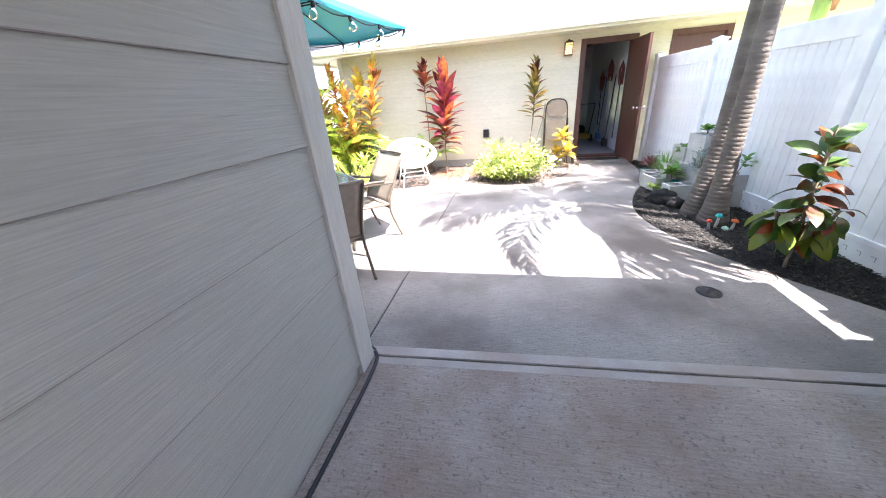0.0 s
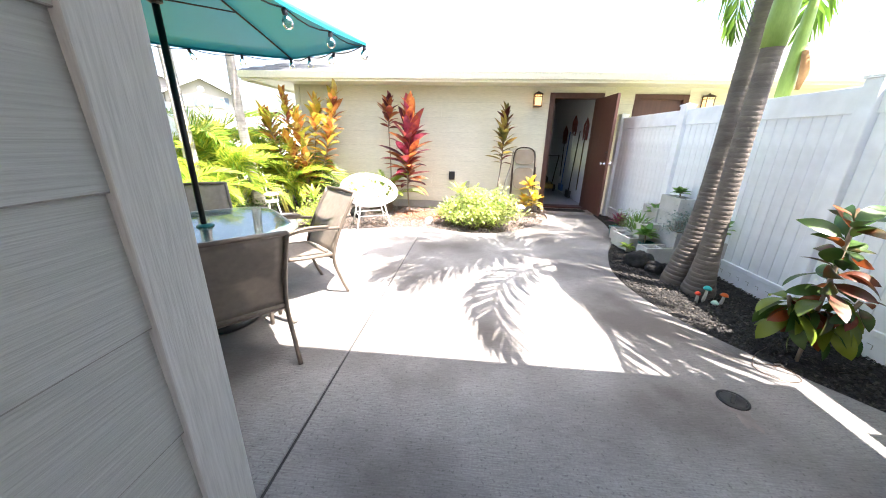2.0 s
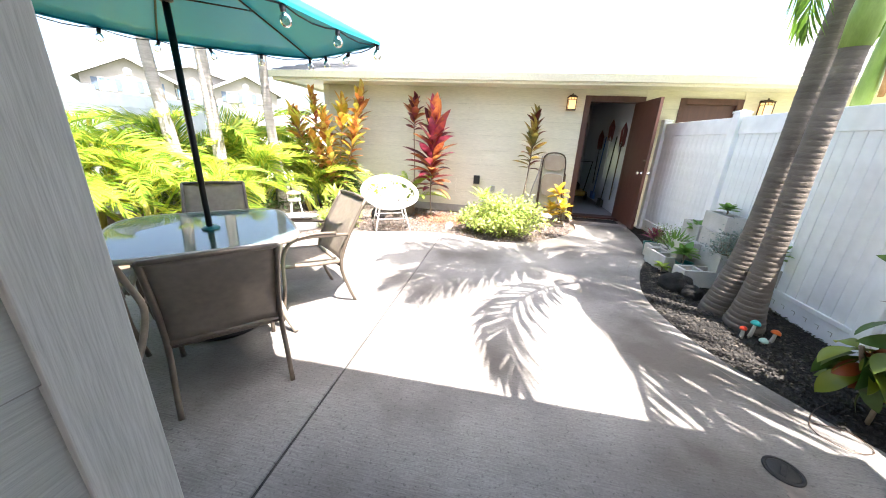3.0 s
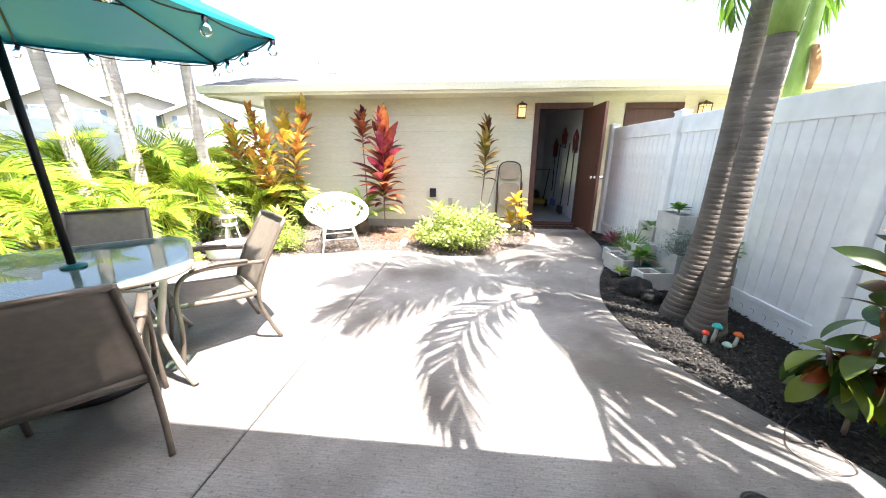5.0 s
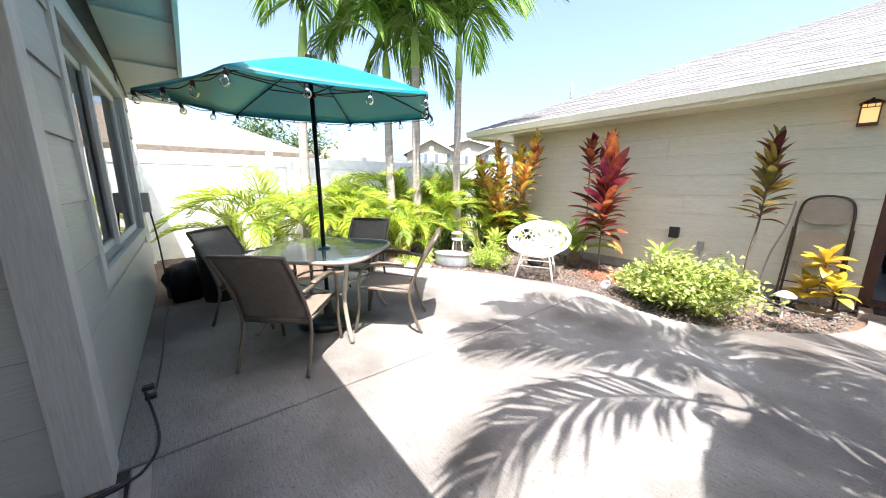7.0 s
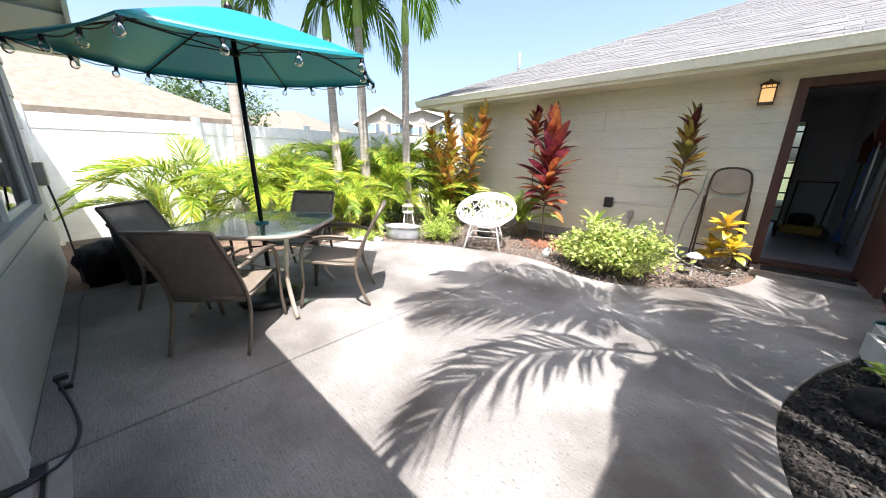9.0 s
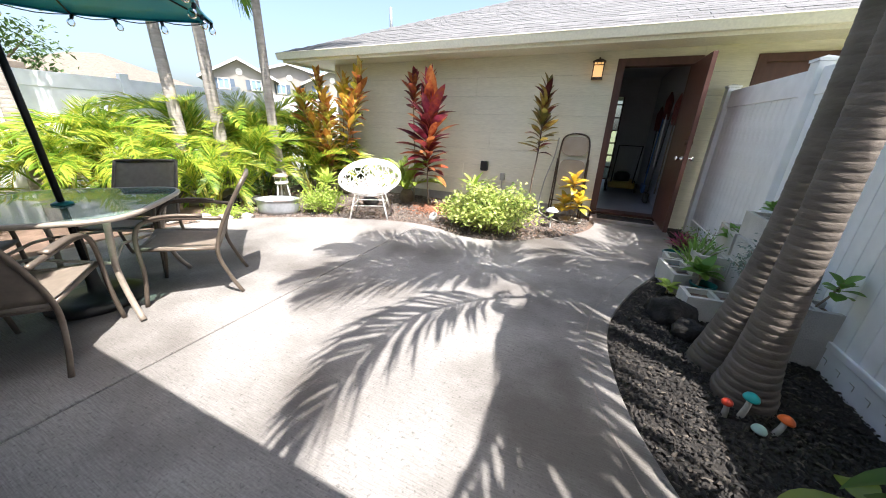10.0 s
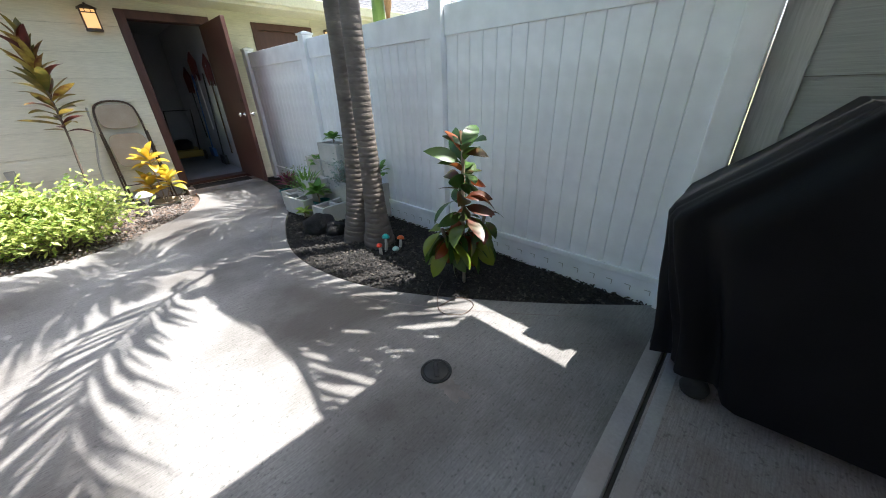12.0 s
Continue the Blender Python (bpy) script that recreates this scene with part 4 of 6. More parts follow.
def sling_chair(m):
    """Chair facing local +y; the seat's middle over the origin."""
    t = thing("patio_chair", "brown metal patio chair with taupe mesh sling", "chair", m, "chairs round the patio table")
    for s in (-1, 1):
        x = 0.265 * s
        back = bez([(x, -0.31, 0.0), (x, -0.25, 0.15), (x * 0.98, -0.20, 0.36), (x * 0.96, -0.28, 0.60), (x * 0.94, -0.45, 0.90)], 5)
        part("back_leg", Geo().tube(back, 0.0145, 8), "chairframe", t, smooth=True)
        arm = bez([(x, 0.30, 0.0), (x * 1.0, 0.26, 0.25), (x * 1.03, 0.25, 0.50), (x * 1.06, 0.20, 0.62), (x * 1.08, 0.08, 0.655), (x * 1.05, -0.12, 0.64), (x * 0.98, -0.27, 0.62)], 5)
        part("front_leg_arm", Geo().tube(arm, 0.0145, 8), "chairframe", t, smooth=True)
        part("armrest", Geo().tube(bez([(x * 1.06, 0.16, 0.655), (x * 1.07, 0.02, 0.672), (x * 1.04, -0.16, 0.655)], 4), 0.024, 8, True, 0.5), "chairframe", t, smooth=True)
        part("seat_rail", Geo().tube([(x * 0.95, 0.27, 0.435), (x * 0.95, 0.0, 0.405), (x * 0.95, -0.21, 0.385)], 0.0125, 8), "chairframe", t, smooth=True)
    for y, z in ((0.25, 0.42), (-0.19, 0.36)):
        part("cross_bar", Geo().tube([(-0.25, y, z), (0.25, y, z)], 0.0115, 8), "chairframe", t, smooth=True)
    part("top_bar", Geo().tube([(-0.249, -0.45, 0.90), (0, -0.465, 0.905), (0.249, -0.45, 0.90)], 0.0135, 8), "chairframe", t, smooth=True)

    def sheet(line, half, sag):
        g = Geo()
        nx = 9
        for p in line:
            for k in range(nx):
                u = -1 + 2 * k / (nx - 1)
                g.v.append((u * half, p.y - sag * (1 - u * u) * p.z, p.z - 0.018 * (1 - u * u) * (1 if sag == 0 else 0)))
        for i in range(len(line) - 1):
            for k in range(nx - 1):
                g.f.append((i * nx + k, i * nx + k + 1, (i + 1) * nx + k + 1, (i + 1) * nx + k))
        return g

    for nm, line, sag in (("seat", bez([(0, 0.285, 0.425), (0, 0.25, 0.44), (0, 0.02, 0.41), (0, -0.19, 0.39)], 5), 0.0), ("backrest", bez([(0, -0.205, 0.40), (0, -0.275, 0.60), (0, -0.36, 0.75), (0, -0.448, 0.895)], 5), 0.03)):
        ob = part(nm, sheet(line, 0.247, sag), "sling", t, "taupe woven mesh", True)
        md = ob.modifiers.new("thick", "SOLIDIFY")
        md.thickness = 0.004
    part("front_roll", Geo().tube([(-0.247, -0.198, 0.385), (0.247, -0.198, 0.385)], 0.016, 8), "sling", t, smooth=True)
    return t


def chair_at(ang, r, turn=0.0):
    w = radians(ang)
    return Matrix.Translation((TC.x + r * math.cos(w), TC.y + r * math.sin(w), 0)) @ Matrix.Rotation(w + math.pi / 2 + radians(turn), 4, "Z")


ch = sling_chair(chair_at(-41, 0.68, -2))
copy_thing(ch, chair_at(49, 0.66, 2))
copy_thing(ch, chair_at(131, 0.70, 0))
copy_thing(ch, chair_at(227, 0.72, 0))

# umbrella
UC = Vector((-1.70, 3.10, 0))
umb = thing("patio_umbrella", "teal fabric market umbrella on a dark pole", "umbrella", Matrix.Translation(UC))
part("pole", Geo().tube([(0.0, 0.03, 0.06), (0.01, 0.02, 1.2), (0.03, 0.0, 2.36)], 0.019, 12), "umbpole", umb, "dark bronze pole", True)
part("base", Geo().lathe([(0.27, 0.0), (0.285, 0.02), (0.28, 0.05), (0.20, 0.075), (0.05, 0.09), (0.04, 0.16), (0.034, 0.32)], 28, (0, 0.03, 0.0)), "blackplastic", umb, "heavy dark base", True)
UR, UZ, UTOP, UPH = 1.19, 2.02, 2.39, 22.0
tiltm = Matrix.Translation((0.03, 0, UTOP)) @ Matrix.Rotation(radians(3.2), 4, Vector((math.cos(radians(60)), math.sin(radians(60)), 0))) @ Matrix.Translation((0, 0, -UTOP))
def canopy_pt(ang, f):
    """ang in ribs, f from hub to rim; the cloth sags between ribs."""
    k = math.floor(ang)
    u = ang - k
    p = [Vector((math.cos(radians(UPH + 60 * q)), math.sin(radians(UPH + 60 * q)), 0)) for q in (k, k + 1)]
    v = (p[0] * (1 - u) + p[1] * u) * UR * f
    sag = 0.030 * f * 4 * u * (1 - u)
    z = UTOP - (UTOP - UZ) * (f ** 1.12) - sag * 0.5
    return tiltm @ Vector((v.x * (1 - 0.02 * 4 * u * (1 - u) * f), v.y * (1 - 0.02 * 4 * u * (1 - u) * f), z))


g = Geo()
NA, NF = 48, 9
for i in range(NF):
    for k in range(NA):
        g.v.append(tuple(canopy_pt(k * 6 / NA, 0.02 + 0.98 * i / (NF - 1))))
for i in range(NF - 1):
    for k in range(NA):
        q = (k + 1) % NA
        g.f.append((i * NA + k, i * NA + q, (i + 1) * NA + q, (i + 1) * NA + k))
cn = part("canopy", g, "teal", umb, "teal polyester canopy", True)
md = cn.modifiers.new("thick", "SOLIDIFY")
md.thickness = 0.003
g = Geo()
for k in range(NA):
    for f, dz in ((1.0, 0.0), (1.0, -0.014)):
        p = canopy_pt(k * 6 / NA, f)
        g.v.append((p.x, p.y, p.z + dz))
for k in range(NA):
    q = (k + 1) % NA
    g.f.append((2 * k, 2 * q, 2 * q + 1, 2 * k + 1))
hem = part("hem", g, "teal", umb)
hem.modifiers.new("thick", "SOLIDIFY").thickness = 0.003
for k in range(6):
    line = [canopy_pt(k, f) - Vector((0, 0, 0.014)) for f in (0.03, 0.35, 0.7, 1.0)]
    part("rib", Geo().tube(line, 0.007, 6), "umbpole", umb)
    a = canopy_pt(k, 0.5) - Vector((0, 0, 0.02))
    part("strut", Geo().tube([a, (0.03, 0.0, 2.10)], 0.0055, 6), "umbpole", umb)
part("hub", Geo().lathe([(0.02, 0), (0.04, 0.01), (0.04, 0.05), (0.02, 0.06)], 12, (0.028, 0, 2.07)), "umbpole", umb)
part("finial", Geo().lathe([(0.03, 0), (0.03, 0.02), (0.012, 0.05)], 10, (0.03, 0, UTOP)), "umbpole", umb)
# string lights round the rim
sl = thing("string_lights", "clear bulb string lights along the umbrella rim", "string lights", Matrix.Translation(UC))
cord = []
for k in range(73):
    p = canopy_pt((k / 72 * 6) % 6 if k < 72 else 0, 0.985)
    cord.append((p.x, p.y, p.z - 0.02 - 0.022 * abs(math.sin(k * math.pi / 4))))
part("cord", Geo().tube(cord, 0.004, 5, False), "cord", sl)
bulb = Geo().lathe([(0.004, 0.0), (0.016, -0.006), (0.025, -0.026), (0.026, -0.040), (0.018, -0.056), (0.004, -0.062)], 10).data("bulb", M["bulb"], True)
sock = Geo().lathe([(0.008, 0.03), (0.013, 0.025), (0.013, 0.0), (0.008, -0.003)], 8).data("socket", M["cord"], True)
for k in range(0, 72, 4):
    x, y, z = cord[k]
    mm = Matrix.Translation((x * 1.004, y * 1.004, z - 0.028)) @ Euler((rnd(-0.3, 0.3), rnd(-0.3, 0.3), 0)).to_matrix().to_4x4()
    so = place("socket", sock, sl, mm)
    place("bulb", bulb, so)

# ---------------- plants ----------------
def frond_mesh(name, length, leaf, n, arch, droop, mat, seed, wid=0.012, vee=0.5, bend=0.0):
    """Feather frond: along local +x, rising then arching down, leaflets both sides."""
    r = random.Random(seed)
    g = Geo()
    spine = []
    for i in range(13):
        f = i / 12
        spine.append(Vector((length * (f - 0.16 * arch * f * f - 0.25 * abs(bend) * f ** 3), bend * length * f * f, length * (arch * (0.62 * f - 0.85 * f * f) ))))
    g.tube(spine, [0.011 * (1 - 0.8 * i / 12) + 0.002 for i in range(13)], 5)
    for i in range(n):
        f = 0.14 + 0.86 * (i + 0.5) / n
        q = f * 12
        k = min(11, int(q))
        p = spine[k].lerp(spine[k + 1], q - k)
        d = (spine[k + 1] - spine[k]).normalized()
        upv = Vector((0, 1, 0)).cross(d) * -1
        ll = leaf * (math.sin(math.pi * min(1, 0.18 + f * 0.80)) ** 0.6) * r.uniform(0.85, 1.1) * (1 if f < 0.9 else 0.8)
        for s in (-1, 1):
            ang = r.uniform(0.75, 1.0) - 0.45 * f
            side = Vector((0, s, 0))
            v = (d * math.cos(ang) + side * math.sin(ang) + upv * (vee * r.uniform(0.5, 1.2))).normalized()
            nrm = v.cross(d).normalized()
            w = (v.cross(nrm)).normalized() * wid * r.uniform(0.8, 1.2)
            a = p + v * ll * 0.5 + Vector((0, 0, -droop * ll * 0.15))
            e = p + v * ll * 0.92 + Vector((0, 0, -droop * ll * r.uniform(0.5, 0.8)))
            b0 = len(g.v)
            g.v += [tuple(p - w * 0.4), tuple(p + w * 0.4), tuple(a + w), tuple(a - w), tuple(e)]
            g.f += [(b0, b0 + 1, b0 + 2, b0 + 3), (b0 + 3, b0 + 2, b0 + 4)]
    return g.data(name, M[mat], False)


def aim(p, az, el, roll=0.0, s=1.0):
    return Matrix.Translation(p) @ Matrix.Rotation(radians(az), 4, "Z") @ Matrix.Rotation(radians(-el), 4, "Y") @ Matrix.Rotation(radians(roll), 4, "X") @ Matrix.Scale(s, 4)


def ringed(g, line, r0, r1, flare=0.0):
    """Palm trunk: rings as small steps along the line."""
    pts = bez(line, max(6, int(24 * (Vector(line[-1]) - Vector(line[0])).length / (len(line) - 1))))
    n = len(pts)
    P, R = [], []
    for i, p in enumerate(pts):
        f = i / (n - 1)
        rr = (r0 + (r1 - r0) * f + flare * math.exp(-f * 9)) * (1.0 + 0.007 * ((i * 7) % 3 - 1))
        step = (pts[min(i + 1, n - 1)] - pts[max(i - 1, 0)]) * 0.5
        P += [p, p + step * 0.10, p + step * 0.80, p + step * 0.90]
        R += [rr * 0.982, rr * 1.008, rr * 1.0, rr * 0.982]
    g.tube(P, R, 18)
    return pts


FR = [frond_mesh("frond", 1.75, 0.52, 42, 0.95, 0.9, "frond", k, 0.017, 0.4) for k in (1, 2, 3)]
FR_LEFT = [frond_mesh("frond", 1.80, 0.50, 42, 0.95, 0.9, "frond", k, 0.017, 0.35, 0.25) for k in (4, 5)]
FR_RIGHT = [frond_mesh("frond", 1.80, 0.50, 42, 0.95, 0.9, "frond", k, 0.017, 0.35, -0.50) for k in (6, 7)]
FR_HANG = [frond_mesh("frond", 1.85, 0.56, 42, 1.5, 1.25, "frond", k, 0.016, 0.25, b2) for k, b2 in ((8, 0.1), (9, -0.12), (10, 0.0))]


def palm(name, label, line, r0, r1, shaft, fronds, flare=0.05, mat="trunkpale", group="palms behind the table", s=1.0, hang=None):
    t = thing(name, label, "palm tree", Matrix.Translation(line[0]), group)
    base = Vector(line[0])
    g = Geo()
    rel = [Vector(p) - base for p in line]
    ringed(g, rel, r0, r1, flare)
    part("trunk", g, mat, t, "ringed grey-brown trunk", True)
    top = rel[-1]
    d = (rel[-1] - rel[-2]).normalized()
    e = top + d * shaft
    part("crownshaft", Geo().tube([top - d * 0.02, top + d * shaft * 0.2, top + d * shaft * 0.7, e], [r1 * 1.12, r1 * 1.25, r1 * 0.95, r1 * 0.5], 12), "shaft", t, "smooth green crownshaft", True)
    for k, (az, el, sc, *turn) in enumerate(fronds):
        pick = hang if hang else (FR_LEFT if turn[0] > 0 else FR_RIGHT) if turn else FR
        place("frond", pick[k % len(pick)], t, aim(e - d * 0.05, az, el, rnd(-12, 12), sc * s))
    return t


def whorl(n, el0, el1, a0=0.0, sc=1.0):
    return [(a0 + 137.5 * k + rnd(-12, 12), el0 + (el1 - el0) * k / max(1, n - 1) + rnd(-5, 5), sc * rnd(0.9, 1.1)) for k in range(n)]


palm("palm_tree", "slender palm with pale ringed trunk", [(-5.15, 3.95, -0.05), (-5.3, 4.0, 1.0), (-5.55, 4.1, 2.4), (-5.6, 4.2, 3.5)], 0.10, 0.075, 1.0, whorl(11, 10, 75, 20, 1.25), hang=FR_HANG)
palm("palm_tree", "slender palm leaning slightly, pale ringed trunk", [(-4.35, 5.35, -0.05), (-4.55, 5.45, 1.0), (-4.85, 5.6, 2.2), (-4.98, 5.66, 3.45)], 0.095, 0.07, 0.55, whorl(12, 10, 75, 80, 1.3), hang=FR_HANG)
palm("palm_tree", "upright slender palm with pale ringed trunk", [(-4.05, 5.75, -0.05), (-4.12, 5.8, 1.0), (-4.2, 5.85, 2.2), (-4.28, 5.9, 3.55)], 0.095, 0.07, 0.7, whorl(12, 10, 75, 150, 1.3), hang=FR_HANG)
palm("palm_tree", "slender palm beside the eave, pale ringed trunk", [(-3.45, 6.3, -0.05), (-3.6, 6.4, 1.0), (-3.72, 6.5, 2.0), (-3.70, 6.5, 3.3)], 0.085, 0.06, 0.75, whorl(12, 10, 75, 210, 1.25), hang=FR_HANG)
# twin palm in the mulch bed, two upright trunks side by side
palm("palm_tree", "thick ringed palm trunk, one of a twin pair", [(2.39, 4.46, -0.05), (2.45, 4.43, 0.7), (2.46, 4.42, 1.4), (2.45, 4.40, 2.1), (2.43, 4.34, 2.8)], 0.080, 0.064, 0.8,
     [(211, 10, 1.40), (188, 10, 1.42), (175, 8, 1.38), (224, 20, 1.25), (155, 20, 1.05), (95, 40, 0.8), (198, 34, 1.2), (30, 22, 0.95), (280, 66, 0.7), (352, 12, 1.05), (12, 8, 1.0)], 0.065, "trunk", "twin palm")
palm("palm_tree", "thick ringed palm trunk with a swollen base", [(2.46, 4.20, -0.05), (2.44, 4.17, 0.7), (2.43, 4.16, 1.4), (2.40, 4.10, 2.10)], 0.080, 0.068, 0.85,
     [(230, 5, 1.30, 1), (309, 10, 1.27, -1), (317, 4, 1.30, -1), (311, 26, 1.25, -1), (304, 8, 1.12, -1), (112, 22, 0.75), (75, 30, 0.7), (20, 40, 0.8), (195, -50, 0.58), (322, 32, 1.1, -1), (2, 14, 0.95)], 0.075, "trunk", "twin palm")
# palm beyond the east fence
far_palm = palm("palm_tree", "palm beyond the white fence with a brown hanging sheath", [(3.42, 5.20, -0.05), (3.43, 5.22, 0.9), (3.46, 5.24, 1.80)], 0.075, 0.055, 1.15, whorl(9, 5, 65, 40), 0.03, "trunk", "palm beyond the fence")

g = Geo()
for i in range(9):
    f = i / 8
    w = 0.05 * math.sin(math.pi * (0.15 + 0.8 * f))
    y = 5.17 - 0.05 * math.sin(3 * f)
    g.v += [(3.50 + 0.03 * f - w, y + 0.02, 2.30 - 0.36 * f), (3.50 + 0.03 * f, y - 0.02, 2.30 - 0.36 * f), (3.50 + 0.03 * f + w, y + 0.02, 2.30 - 0.36 * f)]
for i in range(8):
    a = 3 * i
    g.f += [(a, a + 1, a + 4, a + 3), (a + 1, a + 2, a + 5, a + 4)]
sheath = part("sheath", g, "husk", far_palm, "peeling orange-brown leaf sheath", True)
sheath.location = (-3.42, -5.20, 0.05)
sheath.modifiers.new("thick", "SOLIDIFY").thickness = 0.006
# areca clumps
AR = [frond_mesh("frond", 1.38, 0.36, 50, 1.4, 0.5, "areca", 10 + k, 0.0078, 0.5, 0.12 * (k - 1.5)) for k in range(4)]
def areca(x, y, n, size, lean=0.0, az0=0.0):
    t = thing("areca_palm", "bushy yellow-green areca palm clump", "palm", Matrix.Translation((x, y, -0.04)), "areca palms along the west fence")
    for k in range(max(3, n // 3)):
        a, r = rnd(0, 6.28), rnd(0.02, 0.16)
        cane = Geo().tube([(r * math.cos(a), r * math.sin(a), 0), (1.5 * r * math.cos(a), 1.5 * r * math.sin(a), 0.3 * size), (2 * r * math.cos(a), 2 * r * math.sin(a), 0.6 * size)], [0.02, 0.017, 0.012], 6)
        part("cane", cane, "arecastem", t, smooth=True)
    for k in range(n):
        a = az0 + 137.5 * k + rnd(-25, 25)
        el = rnd(25, 82) if k % 3 else rnd(5, 30)
        place("frond", AR[k % 4], t, aim((0.12 * math.cos(radians(a)), 0.12 * math.sin(radians(a)), rnd(0.15, 0.55) * size), a, el, rnd(-20, 20), size * rnd(0.75, 1.15)))
    return t


for x, y, n, s in ((-4.9, 2.7, 12, 1.0), (-5.3, 3.3, 13, 1.2), (-4.7, 4.0, 14, 1.0), (-5.3, 4.7, 18, 1.3), (-4.5, 4.9, 18, 1.0), (-5.2, 6.0, 24, 1.35), (-3.9, 5.3, 16, 0.8), (-4.6, 6.7, 24, 1.3), (-3.75, 6.1, 18, 0.95), (-3.9, 7.4, 22, 1.3), (-5.3, 7.8, 20, 1.4), (-3.2, 6.9, 14, 0.85)):
    areca(x, y, n, s)


def blade(name, length, width, curl, mat, fold=0.25, seed=0, stalk=0.12):
    """Broad strap leaf along local +x."""
    g = Geo()
    n = 8
    for i in range(n + 1):
        f = i / n
        x = length * f * (1 - 0.12 * curl * f)
        z = length * curl * (0.42 * f - 0.62 * f * f)
        w = width * (0.12 if f < stalk else math.sin(math.pi * min(1.0, 0.10 + 0.90 * (f - stalk) / (1 - stalk))) ** 0.75) * 0.5
        if i == n:
            w = 0.001
        tw = 0.12 * math.sin(seed + 3 * f)
        g.v += [(x, -w, z + w * (fold + tw)), (x, 0, z), (x, w, z + w * (fold - tw))]
    for i in range(n):
        a = 3 * i
        g.f += [(a, a + 1, a + 4, a + 3), (a + 1, a + 2, a + 5, a + 4)]
    return g.data(name, M[mat], True)


def ti_plant(label, x, y, stems, leaves, mat, length=0.36, width=0.085, stemmat="stem", spread=(80, -25), group="ti plants", spacing=0.9):
    """stems: lists of points (relative); leaves per stem spiral round the top stretch."""
    t = thing("ti_plant", label, "plant", Matrix.Translation((x, y, -0.03)), group)
    L = [blade("leaf", length, width, c, mat, 0.35, k) for k, c in enumerate((0.15, 0.45, 0.8))]
    for pts, n, stretch in stems:
        part("stem", Geo().tube(bez(pts, 5), [0.013 - 0.004 * i / (5 * (len(pts) - 1)) for i in range(5 * (len(pts) - 1) + 1)], 7), stemmat, t, smooth=True)
        top, prev = Vector(pts[-1]), Vector(pts[-2])
        d = (top - prev).normalized()
        for k in range(n):
            f = k / max(1, n - 1)
            el = spread[1] + (spread[0] - spread[1]) * (f ** 0.9) + rnd(-10, 10)
            place("leaf", L[(k + (2 if f < 0.3 else 0)) % 3], t, aim(top - d * stretch * (1 - f), 137.5 * k + rnd(-18, 18), el, rnd(-25, 25), rnd(0.75, 1.12) * (0.8 + 0.2 * math.sin(math.pi * f))))
    return t


ti_plant("tall red and pink ti plant, sunlit", -1.02, 7.22, [([(0, 0, 0), (-0.03, 0.0, 0.35), (-0.02, -0.02, 0.8), (0.02, -0.02, 1.75)], 84, 1.22)], 70, "tired", 0.56, 0.155, spread=(82, -4))
ti_plant("thin ti plant with orange-red leaf tuft", -1.45, 7.45, [([(0, 0, 0), (0.02, 0, 0.8), (0.0, 0, 1.6), (0.02, 0, 1.98)], 24, 0.42)], 22, "tired", 0.34, 0.12, spread=(80, 10))
ti_plant("tall thin ti plant with bronze-green leaves", 0.66, 7.42, [([(0, 0, 0), (-0.01, 0, 0.5), (0.03, 0.01, 1.0), (0.05, 0.02, 1.78)], 48, 0.80)], 34, "tigreen", 0.36, 0.095, "darkstem", spread=(80, 5))
ti_plant("many-stemmed yellow and orange ti plant", -2.95, 7.15, [([(0.1 * a, 0.1 * b2, 0), (0.22 * a, 0.15 * b2, 0.6), (0.52 * a, 0.32 * b2, h)], 38, 0.78) for a, b2, h in ((-1.5, 0, 1.75), (-0.5, -0.8, 1.35), (0.3, 0.6, 1.95), (1.1, -0.4, 1.6), (0.2, -1, 1.1), (1.1, 0.4, 2.1), (-0.9, 0.6, 2.05), (-0.2, -0.2, 1.7))], 26, "tiyellow", 0.35, 0.115, spread=(78, -5))

# cycad-like plant behind the white chair
cy = thing("cycad", "small cycad with stiff pale green fronds", "plant", Matrix.Translation((-1.48, 7.25, -0.03)))
part("caudex", Geo().lathe([(0.09, 0), (0.12, 0.08), (0.11, 0.2), (0.06, 0.26)], 12), "darkstem", cy, smooth=True)
CF = [frond_mesh("frond", 0.76, 0.17, 36, 0.7, 0.2, "lime", 30 + k, 0.006, 0.5) for k in range(2)]
for k in range(22):
    place("frond", CF[k % 2], cy, aim((0, 0, 0.22), 137.5 * k, rnd(15, 75), rnd(-10, 10), rnd(0.8, 1.1)))


